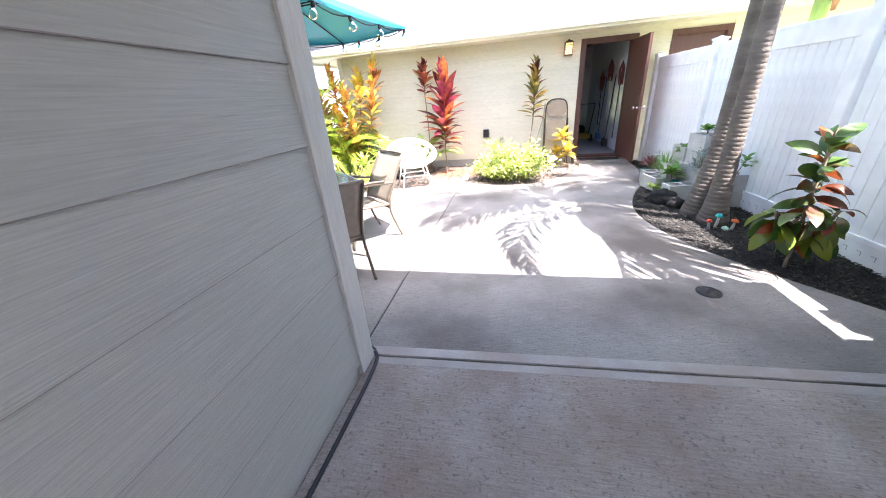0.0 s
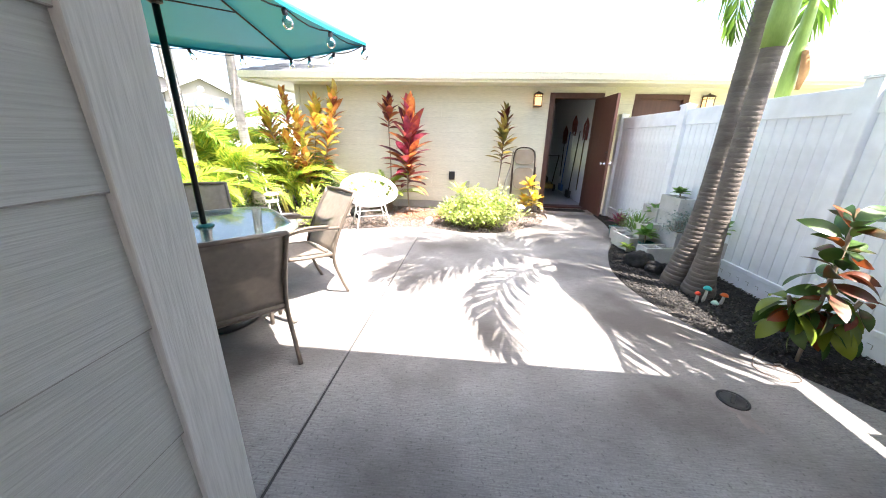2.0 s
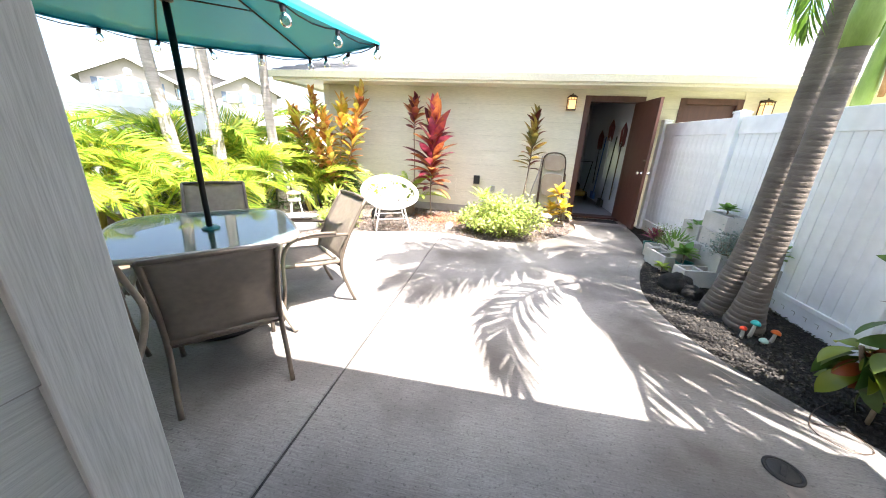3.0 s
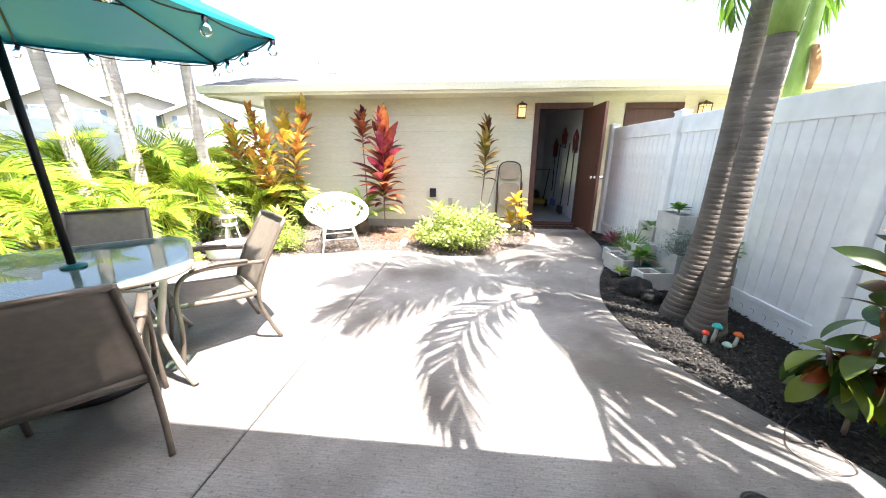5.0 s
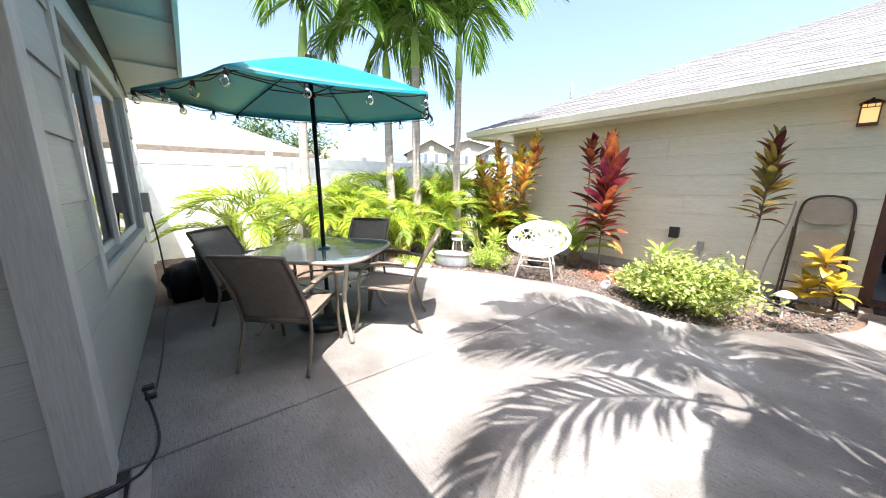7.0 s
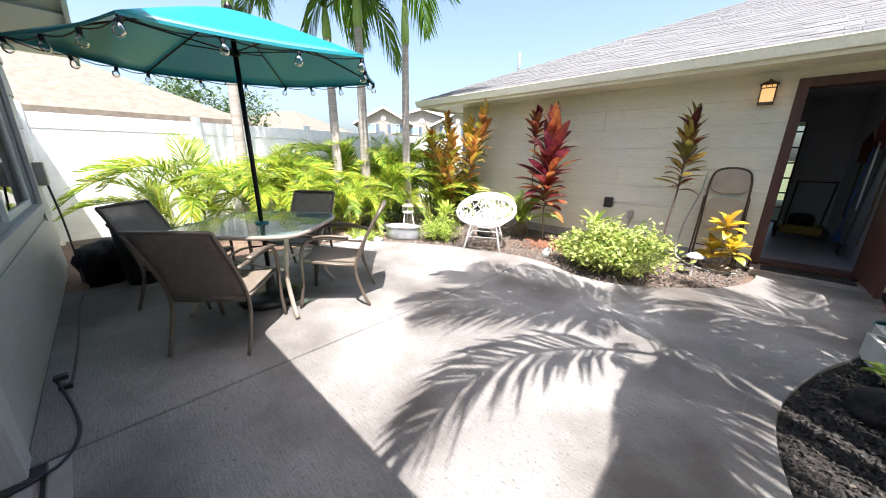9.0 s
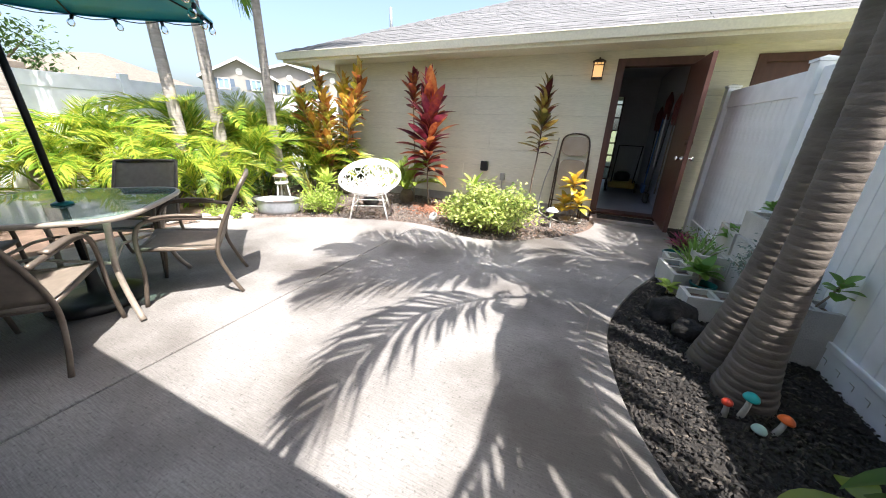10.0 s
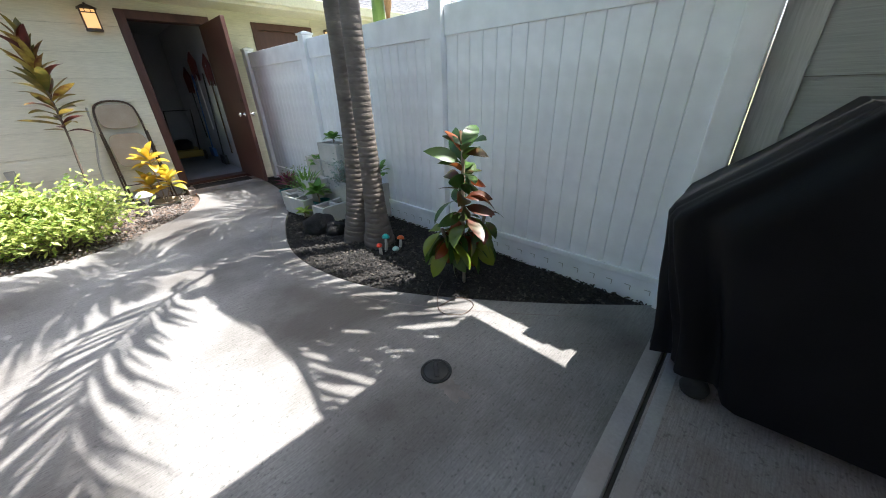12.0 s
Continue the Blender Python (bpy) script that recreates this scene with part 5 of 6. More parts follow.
def bush(name, label, x, y, rx, ry, h, n, leaf, mat, stems=26, group=""):
    """Twiggy shrub with an uneven crown of small separate leaves."""
    t = thing(name, label, "shrub", Matrix.Translation((x, y, -0.03)), group)
    g, lg = Geo(), Geo()
    tips = []
    for k in range(stems):
        a, r = rnd(0, 6.28), math.sqrt(rnd(0.02, 1))
        hh = h * (1 - 0.55 * r * r) * rnd(0.75, 1.12)
        p = Vector((rx * r * math.cos(a), ry * r * math.sin(a), hh))
        g.tube([(p.x * 0.12, p.y * 0.12, 0), (p.x * 0.6, p.y * 0.6, hh * 0.5), p], [0.006, 0.004, 0.002], 5)
        tips.append(p)
    for k in range(n):
        p = random.choice(tips)
        f = rnd(0.35, 1.02)
        c = Vector((p.x * f + random.gauss(0, 0.055), p.y * f + random.gauss(0, 0.055), max(0.02, p.z * (0.25 + 0.75 * f) + random.gauss(0, 0.05))))
        mm = Matrix.Translation(c) @ Euler((rnd(-0.9, 0.9), rnd(-0.9, 0.9), rnd(0, 6.28))).to_matrix().to_4x4() @ Matrix.Scale(leaf * rnd(0.7, 1.3), 4)
        lg.add([mm @ Vector(q) for q in ((0, 0, 0), (0.5, -0.24, 0.06), (1, 0, 0), (0.5, 0.24, 0.06))], [(0, 1, 2), (0, 2, 3)])
    tagged(part("twig_tangle", g, "stem", t, "thin brown twigs"), kind="stuff")
    tagged(part("leaves", lg, mat, t, "small pale green leaves"), kind="stuff")
    return t


bush("flowering_shrub", "rounded light-green shrub beside the walk", 0.33, 6.40, 0.74, 0.50, 0.62, 7000, 0.058, "shrub", 80)
bush("flowering_shrub", "sunlit pale green shrub beside the gravel", -2.25, 6.0, 0.36, 0.3, 0.42, 2600, 0.038, "lime", 30)
bush("undergrowth", "dark green undergrowth below the palms", -4.4, 5.9, 1.3, 1.2, 0.6, 5000, 0.06, "darkleaf", 50)
bush("undergrowth", "dark green undergrowth beside the wall", -3.1, 7.4, 0.6, 0.4, 0.9, 3500, 0.07, "darkleaf", 40)
bush("ground_cover", "low yellow-green ground cover by the rocks", -3.25, 5.15, 0.35, 0.3, 0.12, 1200, 0.035, "lime", 20)


def rosette(name, label, x, y, z, n, length, width, mat, els=(5, 75), stem=0.0, category="plant"):
    t = thing(name, label, category, Matrix.Translation((x, y, z)))
    if stem:
        part("stem", Geo().tube([(0, 0, 0), (0.01, 0.0, stem * 0.5), (0, 0, stem)], 0.008, 6), "stem", t)
    L = [blade("leaf", length, width, c, mat, 0.3, k, 0.05) for k, c in enumerate((0.2, 0.6))]
    for k in range(n):
        place("leaf", L[k % 2], t, aim((0, 0, stem), 137.5 * k + rnd(-10, 10), els[0] + (els[1] - els[0]) * k / n, rnd(-10, 10), rnd(0.8, 1.1)))
    return t


rosette("bromeliad", "lime-green rosette plant above the shrub", -0.03, 6.72, -0.03, 14, 0.30, 0.055, "lime", (10, 70), 0.5)
rosette("bromeliad", "lime-green leafy plant behind the pale shrub", -2.55, 6.45, -0.03, 18, 0.34, 0.07, "lime", (5, 75), 0.35)

# croton in the mulch bed
cr = thing("croton", "dark green croton with yellow-green and red-brown lower leaves", "plant", Matrix.Translation((2.48, 3.16, -0.03)))
cst = [((0, 0, 0), (0.02, 0.02, 0.25), (-0.01, 0.0, 0.55), (-0.02, -0.01, 0.98)), ((0.01, 0.01, 0.2), (0.10, -0.05, 0.36), (0.15, -0.06, 0.50)), ((0.0, 0, 0.2), (-0.10, 0.05, 0.34), (-0.15, 0.06, 0.46))]
for pts in cst:
    part("stem", Geo().tube(bez(pts, 4), 0.012, 7), "stem", cr, smooth=True)
CL = [blade("leaf", ln, w, c, "croton", 0.16, k, 0.16) for k, (ln, w, c) in enumerate(((0.29, 0.095, 0.35), (0.31, 0.105, 0.7), (0.26, 0.092, 1.1)))]
CLIME = [blade("leaf", ln, w, c, "crotonlime", 0.16, k, 0.14) for k, (ln, w, c) in enumerate(((0.29, 0.11, 0.7), (0.26, 0.10, 1.1)))]
CR = [blade("leaf", 0.20, 0.075, c, "crotonred", 0.2, k, 0.14) for k, c in enumerate((0.5, 0.9))]
for pts, n, lo in ((cst[0], 70, 0.34), (cst[1], 24, 0.35), (cst[2], 24, 0.35)):
    line = bez(pts, 8)
    for k in range(n):
        f = lo + (1 - lo) * k / (n - 1)
        p = line[min(len(line) - 1, int(f * (len(line) - 1)))]
        low = p.z < 0.52
        el = (-45 if low else -22) + 66 * (p.z / 0.98) ** 1.6 + rnd(-28, 24)
        leaf_data = CR[k % 2] if low and k % 3 == 0 else CLIME[k % 2] if low and k % 3 == 1 else CL[k % 3]
        if not low and k % 7 == 3:
            leaf_data = CR[k % 2]
        place("leaf", leaf_data, cr, aim(p, 137.5 * k + rnd(-45, 45), el, rnd(-60, 60), rnd(0.6, 1.1)))

# yellow croton in a pot saucer by the storage door
yc = thing("yellow_croton", "bright yellow and orange croton in a shallow saucer", "plant", Matrix.Translation((1.27, 7.42, -0.02)))
part("saucer", Geo().lathe([(0.12, 0), (0.15, 0.04), (0.155, 0.05), (0.14, 0.045), (0.11, 0.02)], 20), "tan", yc, "clay saucer", True)
YL = [blade("leaf", 0.24, 0.10, c, "yellowcroton", 0.2, k, 0.12) for k, c in enumerate((0.3, 0.6, 0.9))]
for q, (dx, dy, h) in enumerate(((0.0, 0.0, 0.62), (0.10, -0.06, 0.34), (-0.10, 0.02, 0.30))):
    part("stem", Geo().tube([(0, 0, 0.02), (dx * 0.7, dy * 0.7, h * 0.5), (dx, dy, h)], 0.008, 6), "stem", yc)
    for k in range(18):
        place("leaf", YL[k % 3], yc, aim((dx, dy, h - 0.12 * (1 - k / 18)), 137.5 * k + 40 * q, -15 + 80 * k / 18 + rnd(-10, 10), rnd(-20, 20), rnd(0.7, 1.1)))

# ---------------- small things ----------------
# white lattice tub chair
wc = thing("lattice_chair", "white woven tub chair with round openwork shell", "chair", Matrix.Translation((-1.45, 6.15, -0.01)) @ Matrix.Rotation(radians(28), 4, "Z"))
def bowl(u, v):
    """Shell of the chair, opening to local -y: u round the back, v from seat to rim."""
    back = 0.5 + 0.5 * math.sin(u)
    r = 0.10 + 0.29 * v ** 0.75
    z = 0.33 + 0.09 * v ** 1.6 + 0.34 * back ** 1.2 * v ** 1.5
    return Vector((1.12 * r * math.cos(u), 0.98 * r * math.sin(u) + 0.12 * v * back, z))
g = Geo()
for k in range(640):
    a0 = rnd(0, 6.283)
    v0 = rnd(0, 0.9)
    v1 = min(1.0, max(0.02, v0 + rnd(-0.35, 0.35)))
    da = rnd(-0.45, 0.45)
    g.tube([bowl(a0 + da * f, v0 + (v1 - v0) * f) for f in (0, 0.5, 1)], 0.0038, 4, False)
for k in range(40):
    a0, a1 = rnd(0, 6.28), rnd(0, 6.28)
    g.tube([bowl(a0, 0.0), bowl(a1, 0.0)], 0.006, 4, False)
part("lattice_shell", g, "whitewicker", wc, "random openwork white lattice")
part("rim", Geo().tube([bowl(6.2832 * k / 40, 1.0) for k in range(41)], 0.017, 8, False), "whitewicker", wc, smooth=True)
g = Geo()
for k in range(61):
    u = 6.2832 * k / 60
    for v in (0.91, 0.95, 1.0, 1.05):
        g.v.append(tuple(bowl(u, v)))
for k in range(60):
    for q in range(3):
        g.f.append((4 * k + q, 4 * k + q + 1, 4 * k + q + 5, 4 * k + q + 4))
band_ob = part("rim_band", g, "whitewicker", wc, "broad flat white rim band", True)
band_ob.modifiers.new("thick", "SOLIDIFY").thickness = 0.008
part("seat_ring", Geo().tube([bowl(6.2832 * k / 28, 0.0) for k in range(29)], 0.014, 8, False), "whitewicker", wc, smooth=True)
for sx, sy in ((-1, -1), (1, -1), (1, 1), (-1, 1)):
    part("leg", Geo().tube([(0.19 * sx, 0.16 * sy, 0.36), (0.27 * sx, 0.25 * sy, 0.0)], 0.012, 8), "whitewicker", wc, smooth=True)
part("stretcher", Geo().tube([(-0.22, -0.2, 0.2), (0.22, -0.2, 0.2), (0.22, 0.2, 0.2), (-0.22, 0.2, 0.2), (-0.22, -0.2, 0.2)], 0.008, 6), "whitewicker", wc)

# folding chairs leaning on the wall
fc = thing("folding_chair", "folded tan metal chair leaning on the wall", "chair", Matrix.Translation((1.17, 7.72, -0.02)) @ Matrix.Rotation(radians(-8), 4, "X"))
part("backrest", Geo().prism([(x, z) for x, z in superellipse(0.19, 0.6, 28)], -0.012, 0.012).move(Matrix.Translation((0, 0, 1.09)) @ Matrix.Rotation(radians(90), 4, "X") @ Matrix.Diagonal((1, 0.75, 1, 1))), "tan", fc, smooth=False, bevel=0.004)
part("seat", Geo().prism([(x, z) for x, z in superellipse(0.19, 0.5, 28)], -0.012, 0.012).move(Matrix.Translation((0, -0.01, 0.68)) @ Matrix.Rotation(radians(90), 4, "X") @ Matrix.Diagonal((1, 1.1, 1, 1))), "tan", fc, bevel=0.004)
part("back_frame", Geo().tube(bez([(-0.215, 0, 0), (-0.21, 0, 0.6), (-0.205, 0, 1.1), (-0.12, 0, 1.255), (0.12, 0, 1.255), (0.205, 0, 1.1), (0.21, 0, 0.6), (0.215, 0, 0)], 5), 0.012, 8), "bronze", fc, smooth=True)
part("front_frame", Geo().tube(bez([(-0.25, -0.05, 0), (-0.235, -0.04, 0.45), (-0.225, -0.03, 0.9)], 5), 0.011, 8).tube(bez([(0.25, -0.05, 0), (0.235, -0.04, 0.45), (0.225, -0.03, 0.9)], 5), 0.011, 8), "bronze", fc, smooth=True)
part("stretcher", Geo().tube([(-0.24, -0.045, 0.25), (0.24, -0.045, 0.25)], 0.008, 6), "bronze", fc)
hose = Geo().tube(bez([(0.93, 7.74, 1.18), (0.90, 7.72, 0.9), (0.80, 7.70, 0.5), (0.78, 7.62, 0.1), (0.9, 7.5, 0.01), (1.15, 7.3, 0.0), (1.42, 7.35, 0.0), (1.45, 7.55, 0.0)], 6), 0.011, 8)
tagged(part("garden_hose", hose, "greyplastic", smooth=True), "grey garden hose hanging beside the folding chair", "hose")

# path light
pl = thing("path_light", "white mushroom-shaped path light on a stake", "lamp", Matrix.Translation((1.06, 7.0, -0.03)))
part("stake", Geo().lathe([(0.004, -0.1), (0.012, 0.02), (0.012, 0.16), (0.03, 0.18), (0.034, 0.22)], 12), "whitepaint", pl, smooth=True)
part("cap", Geo().lathe([(0.035, 0.22), (0.085, 0.235), (0.088, 0.25), (0.05, 0.285), (0.01, 0.30)], 18), "whitepaint", pl, smooth=True)
# white shell-like stone ornament
t = tagged(part("stone_ornament", Geo().ball((0, 0, 0.06), 0.075, 12, 7, 1.25), "whitepaint", smooth=True), "white rounded ornament standing in the gravel", "ornament")
t.matrix_basis = Matrix.Translation((-0.57, 6.42, -0.02)) @ Matrix.Rotation(0.5, 4, "Y") @ Matrix.Diagonal((0.8, 0.5, 1, 1))

# galvanised tub and lantern stand
tub = thing("planter_tub", "oval galvanised metal tub", "tub", Matrix.Translation((-2.78, 5.62, -0.02)) @ Matrix.Rotation(radians(25), 4, "Z") @ Matrix.Diagonal((1.05, 1.05, 1.4, 1)))
part("shell", Geo().lathe([(0.20, 0), (0.215, 0.03), (0.21, 0.05), (0.22, 0.09), (0.215, 0.11), (0.225, 0.15), (0.235, 0.155), (0.215, 0.15), (0.19, 0.02)], 28, (0, 0, 0), 1.35, 0.85), "galv", tub, "ribbed metal sides", True)
part("soil_fill", Geo().lathe([(0.001, 0.1), (0.2, 0.1)], 20, (0, 0, 0), 1.35, 0.85, False), "soil", tub)
lt = thing("lantern_stand", "white three-legged lantern stand", "lantern", Matrix.Translation((-2.98, 5.90, -0.02)))
for k in range(3):
    a = radians(30 + 120 * k)
    part("leg", Geo().tube([(0.14 * math.cos(a), 0.14 * math.sin(a), 0), (0.07 * math.cos(a), 0.07 * math.sin(a), 0.40)], 0.011, 6), "whitepaint", lt)
part("ring", Geo().lathe([(0.09, 0.38), (0.10, 0.39), (0.10, 0.41), (0.09, 0.42)], 18), "whitepaint", lt, smooth=True)
part("lantern_top", Geo().lathe([(0.11, 0.49), (0.115, 0.505), (0.07, 0.53), (0.02, 0.54)], 18), "tan", lt, smooth=True)
for k in range(4):
    a = radians(45 + 90 * k)
    part("bar", Geo().tube([(0.09 * math.cos(a), 0.09 * math.sin(a), 0.41), (0.09 * math.cos(a), 0.09 * math.sin(a), 0.5)], 0.006, 6), "whitepaint", lt)


def rock(label, x, y, z, s, mat, seed, name="rock"):
    g = Geo().ball((0, 0, 0), 1.0, 22, 14)
    out = []
    for p in g.v:
        v = Vector(p)
        k = 1 + 0.30 * noise.noise(v * 1.3 + Vector((seed, 0, 0))) + 0.14 * noise.noise(v * 3.4 + Vector((0, seed, 0))) + 0.07 * noise.noise(v * 8 + Vector((seed, seed, 0)))
        out.append((v.x * k * s[0], v.y * k * s[1], v.z * k * s[2]))
    g.v = out
    ob = tagged(part(name, g, mat, smooth=True), label, "rock")
    ob.matrix_basis = Matrix.Translation((x, y, z))
    return ob


rock("dark lava rock in the mulch bed", 2.22, 4.92, 0.04, (0.16, 0.14, 0.11), "rock", 1)
rock("dark lava rock against the larger one", 2.30, 4.72, 0.02, (0.10, 0.085, 0.08), "rock", 4)
for k, (x, y, s) in enumerate(((-2.95, 4.86, 0.11), (-2.78, 5.06, 0.09), (-3.15, 4.7, 0.12), (-3.3, 5.0, 0.1), (-2.55, 5.45, 0.07), (-3.45, 4.45, 0.12))):
    rock("pale edging rock by the patio", x - 0.12, y + 0.12, 0.0, (s, s * 0.8, s * 0.55), "palerock", 7 + k)
for k, (x, y) in enumerate(((-3.4, 5.7), (-1.9, 6.75), (-3.7, 5.5))):
    rock("dark lava rock under the plants", x, y, 0.03, (0.14, 0.12, 0.12), "rock", 20 + k)

# concrete-block planters stepped against the fence
blk = Geo().box(-0.2, 0.2, -0.1, -0.07, 0, 0.19).box(-0.2, 0.2, 0.07, 0.1, 0, 0.19).box(-0.2, -0.17, -0.07, 0.07, 0, 0.19).box(0.17, 0.2, -0.07, 0.07, 0, 0.19).box(-0.015, 0.015, -0.07, 0.07, 0, 0.19)
bdat = blk.data("block", M["cmu"])
half = Geo().box(-0.1, 0.1, -0.1, -0.07, 0, 0.19).box(-0.1, 0.1, 0.07, 0.1, 0, 0.19).box(-0.1, -0.07, -0.07, 0.07, 0, 0.19).box(0.07, 0.1, -0.07, 0.07, 0, 0.19)
hdat = half.data("block", M["cmu"])
fill = Geo().box(-0.165, 0.165, -0.068, 0.068, 0.02, 0.15).data("soil_fill", M["soil"])
BLK = [(2.75, 5.02, 0, 90), (2.75, 5.44, 0, 90), (2.75, 5.86, 0, 90), (2.50, 5.10, 0, 5), (2.36, 5.62, 0, 100), (2.50, 5.95, 0, 0), (2.74, 5.22, 0.19, 90), (2.74, 5.64, 0.19, 90), (2.76, 5.35, 0.38, 90), (2.62, 5.55, 0.19, 0), (2.76, 5.78, 0.38, 90), (2.79, 5.42, 0.57, 90), (2.86, 4.78, 0.0, 0), (2.86, 4.78, 0.19, 0)]
for x, y, z, a in BLK:
    t = place("concrete_block", bdat, None, Matrix.Translation((x, y, z - 0.02)) @ Matrix.Rotation(radians(a + rnd(-3, 3)), 4, "Z"))
    tagged(t, "grey hollow concrete block used as a planter", "block", "stepped block planters")
    place("soil_fill", fill, t)


def sprout(name, label, x, y, z, n, length, width, mat, els, h=0.0):
    return rosette(name, label, x, y, z, n, length, width, mat, els, h)


sprout("herb", "upright strappy green plant in a block planter", 2.46, 5.62, 0.16, 26, 0.34, 0.03, "herb", (35, 85))
sprout("herb", "leafy light-green plant spilling from a block", 2.44, 5.32, 0.1, 18, 0.17, 0.09, "herb", (-10, 70), 0.15)
sprout("herb", "broad-leaved green plant on the blocks", 2.72, 5.72, 0.36, 18, 0.18, 0.10, "herb", (0, 70), 0.10)
sprout("herb", "small green plant in the top block", 2.79, 5.42, 0.74, 14, 0.14, 0.07, "herb", (0, 60), 0.04)
sprout("herb", "trailing green vine on the mulch", 2.26, 5.36, 0.0, 10, 0.13, 0.07, "lime", (-5, 40), 0.06)
sprout("red_cordyline", "purple-red leafy plant by the walk", 2.48, 6.22, 0.12, 26, 0.22, 0.04, "purpleherb", (10, 80), 0.05)
bush("lavender", "grey-green feathery herb in a block planter", 2.74, 5.1, 0.20, 0.22, 0.30, 1500, 0.03, "greyherb", 40).location.z = 0.30
bush("herb_shrub", "wispy green herb behind the planters", 2.62, 6.15, 0.22, 0.22, 0.50, 900, 0.03, "herb", 30)
sp = thing("sprig", "single leafy sprig rising from the end block", "plant", Matrix.Translation((2.86, 4.78, 0.3)))
part("stem", Geo().tube([(0, 0, 0), (0.02, -0.06, 0.14), (0.02, -0.12, 0.26)], 0.006, 6), "stem", sp)
SLf = blade("leaf", 0.10, 0.07, 0.4, "herb", 0.2, 1, 0.1)
for k in range(9):
    place("leaf", SLf, sp, aim((0.02, -0.12, 0.25 - 0.008 * k), 137.5 * k, 50 - 8 * k))


def pot(x, y, z, r, h):
    t = thing("plant_pot", "dark teal plastic plant pot", "pot", Matrix.Translation((x, y, z)), "teal pots by the planters")
    part("shell", Geo().lathe([(r * 0.75, 0), (r, h), (r * 1.08, h), (r * 1.08, h + 0.012), (r * 0.94, h + 0.012), (r * 0.9, h - 0.03)], 18), "tealpot", t, smooth=True)
    part("soil_fill", Geo().lathe([(0.001, h - 0.03), (r * 0.92, h - 0.03)], 16, cap=False), "soil", t)


pot(2.40, 6.12, -0.02, 0.09, 0.16)
pot(2.50, 5.38, -0.02, 0.09, 0.15)
pot(2.36, 5.86, -0.02, 0.08, 0.14)


def toadstool(x, y, h, r, capmat, lean, label):
    h, r = h * 0.8, r * 0.72
    t = thing("mushroom_ornament", label, "ornament", Matrix.Translation((x, y, -0.03)) @ Euler((lean[0], lean[1], 0)).to_matrix().to_4x4(), "mushroom ornaments")
    part("stalk", Geo().tube([(0, 0, -0.03), (0.004, 0, h * 0.5), (0, 0, h)], [0.016, 0.013, 0.011], 8), "palerock", t, "pale stalk", True)
    part("cap", Geo().lathe([(0.008, -0.002), (r, -0.008), (r * 1.02, 0.0), (r * 0.8, r * 0.45), (r * 0.4, r * 0.72), (0.004, r * 0.8)], 14, (0, 0, h)), capmat, t, smooth=True)


toadstool(2.40, 4.02, 0.17, 0.048, "turq", (0, 0.1), "glossy turquoise mushroom ornament on a stalk")
toadstool(2.33, 4.00, 0.12, 0.034, "red", (0.1, -0.1), "small glossy red mushroom ornament")
toadstool(2.52, 3.97, 0.12, 0.046, "orange", (-0.1, 0.25), "glossy orange mushroom ornament leaning over")
toadstool(2.44, 3.93, 0.045, 0.042, "paleaqua", (0, 0.1), "low pale aqua mushroom ornament")

# floor drain cleanout
dr = thing("drain_cover", "round grey plastic drain cover set in concrete", "drain", Matrix.Translation((1.73, 2.68, 0.0)))
part("ring", Geo().lathe([(0.078, 0.0005), (0.078, 0.006), (0.066, 0.008), (0.064, 0.003)], 28), "rubber", dr, smooth=True)
part("lid", Geo().lathe([(0.063, 0.0005), (0.063, 0.005), (0.058, 0.007)], 28), "blackplastic", dr, smooth=True)
part("grip", Geo().box(-0.045, 0.045, -0.012, 0.012, 0.007, 0.012).move(Matrix.Rotation(0.9, 4, "Z")), "rubber", dr, bevel=0.003)

# black cable along the house wall
cab = bez([(-0.435, -1.0, 0.018), (-0.43, 0.4, 0.018), (-0.42, 1.2, 0.02), (-0.425, 1.62, 0.02), (-0.44, 1.74, 0.02), (-0.47, 1.79, 0.02)], 6)
g = Geo().tube(cab, 0.011, 8)
tagged(part("cable", g, "cord", smooth=True), "black cable lying along the foot of the wall", "cable")
c2 = bez([(-0.46, 1.785, 0.018), (-0.50, 1.83, 0.012), (-0.60, 1.87, 0.012), (-0.75, 1.88, 0.012), (-0.95, 1.85, 0.03), (-1.0, 1.82, 0.18), (-1.05, 1.83, 0.10), (-1.3, 1.84, 0.02), (-1.9, 1.85, 0.015), (-2.6, 1.84, 0.015), (-3.1, 1.86, 0.015)], 6)
ex = thing("extension_cord", "black extension cord with plugs by the window wall", "cable")
part("cord", Geo().tube(c2, 0.007, 7), "cord", ex, smooth=True)
for x, z in ((-0.98, 0.19), (-1.02, 0.11)):
    part("plug", Geo().box(x - 0.02, x + 0.02, 1.815, 1.87, z - 0.012, z + 0.014), "blackplastic", ex, bevel=0.006)
part("hanging_cord", Geo().tube(bez([(-3.62, 1.80, 1.05), (-3.6, 1.83, 0.7), (-3.5, 1.85, 0.3), (-3.3, 1.87, 0.05)], 6), 0.009, 7), "cord", ex, smooth=True)
t = tagged(part("wall_outlet_box", Geo().box(-3.68, -3.56, CY + 0.02, CY + 0.10, 1.02, 1.24), "greyplastic", bevel=0.008), "grey outlet box on the house wall", "outlet")

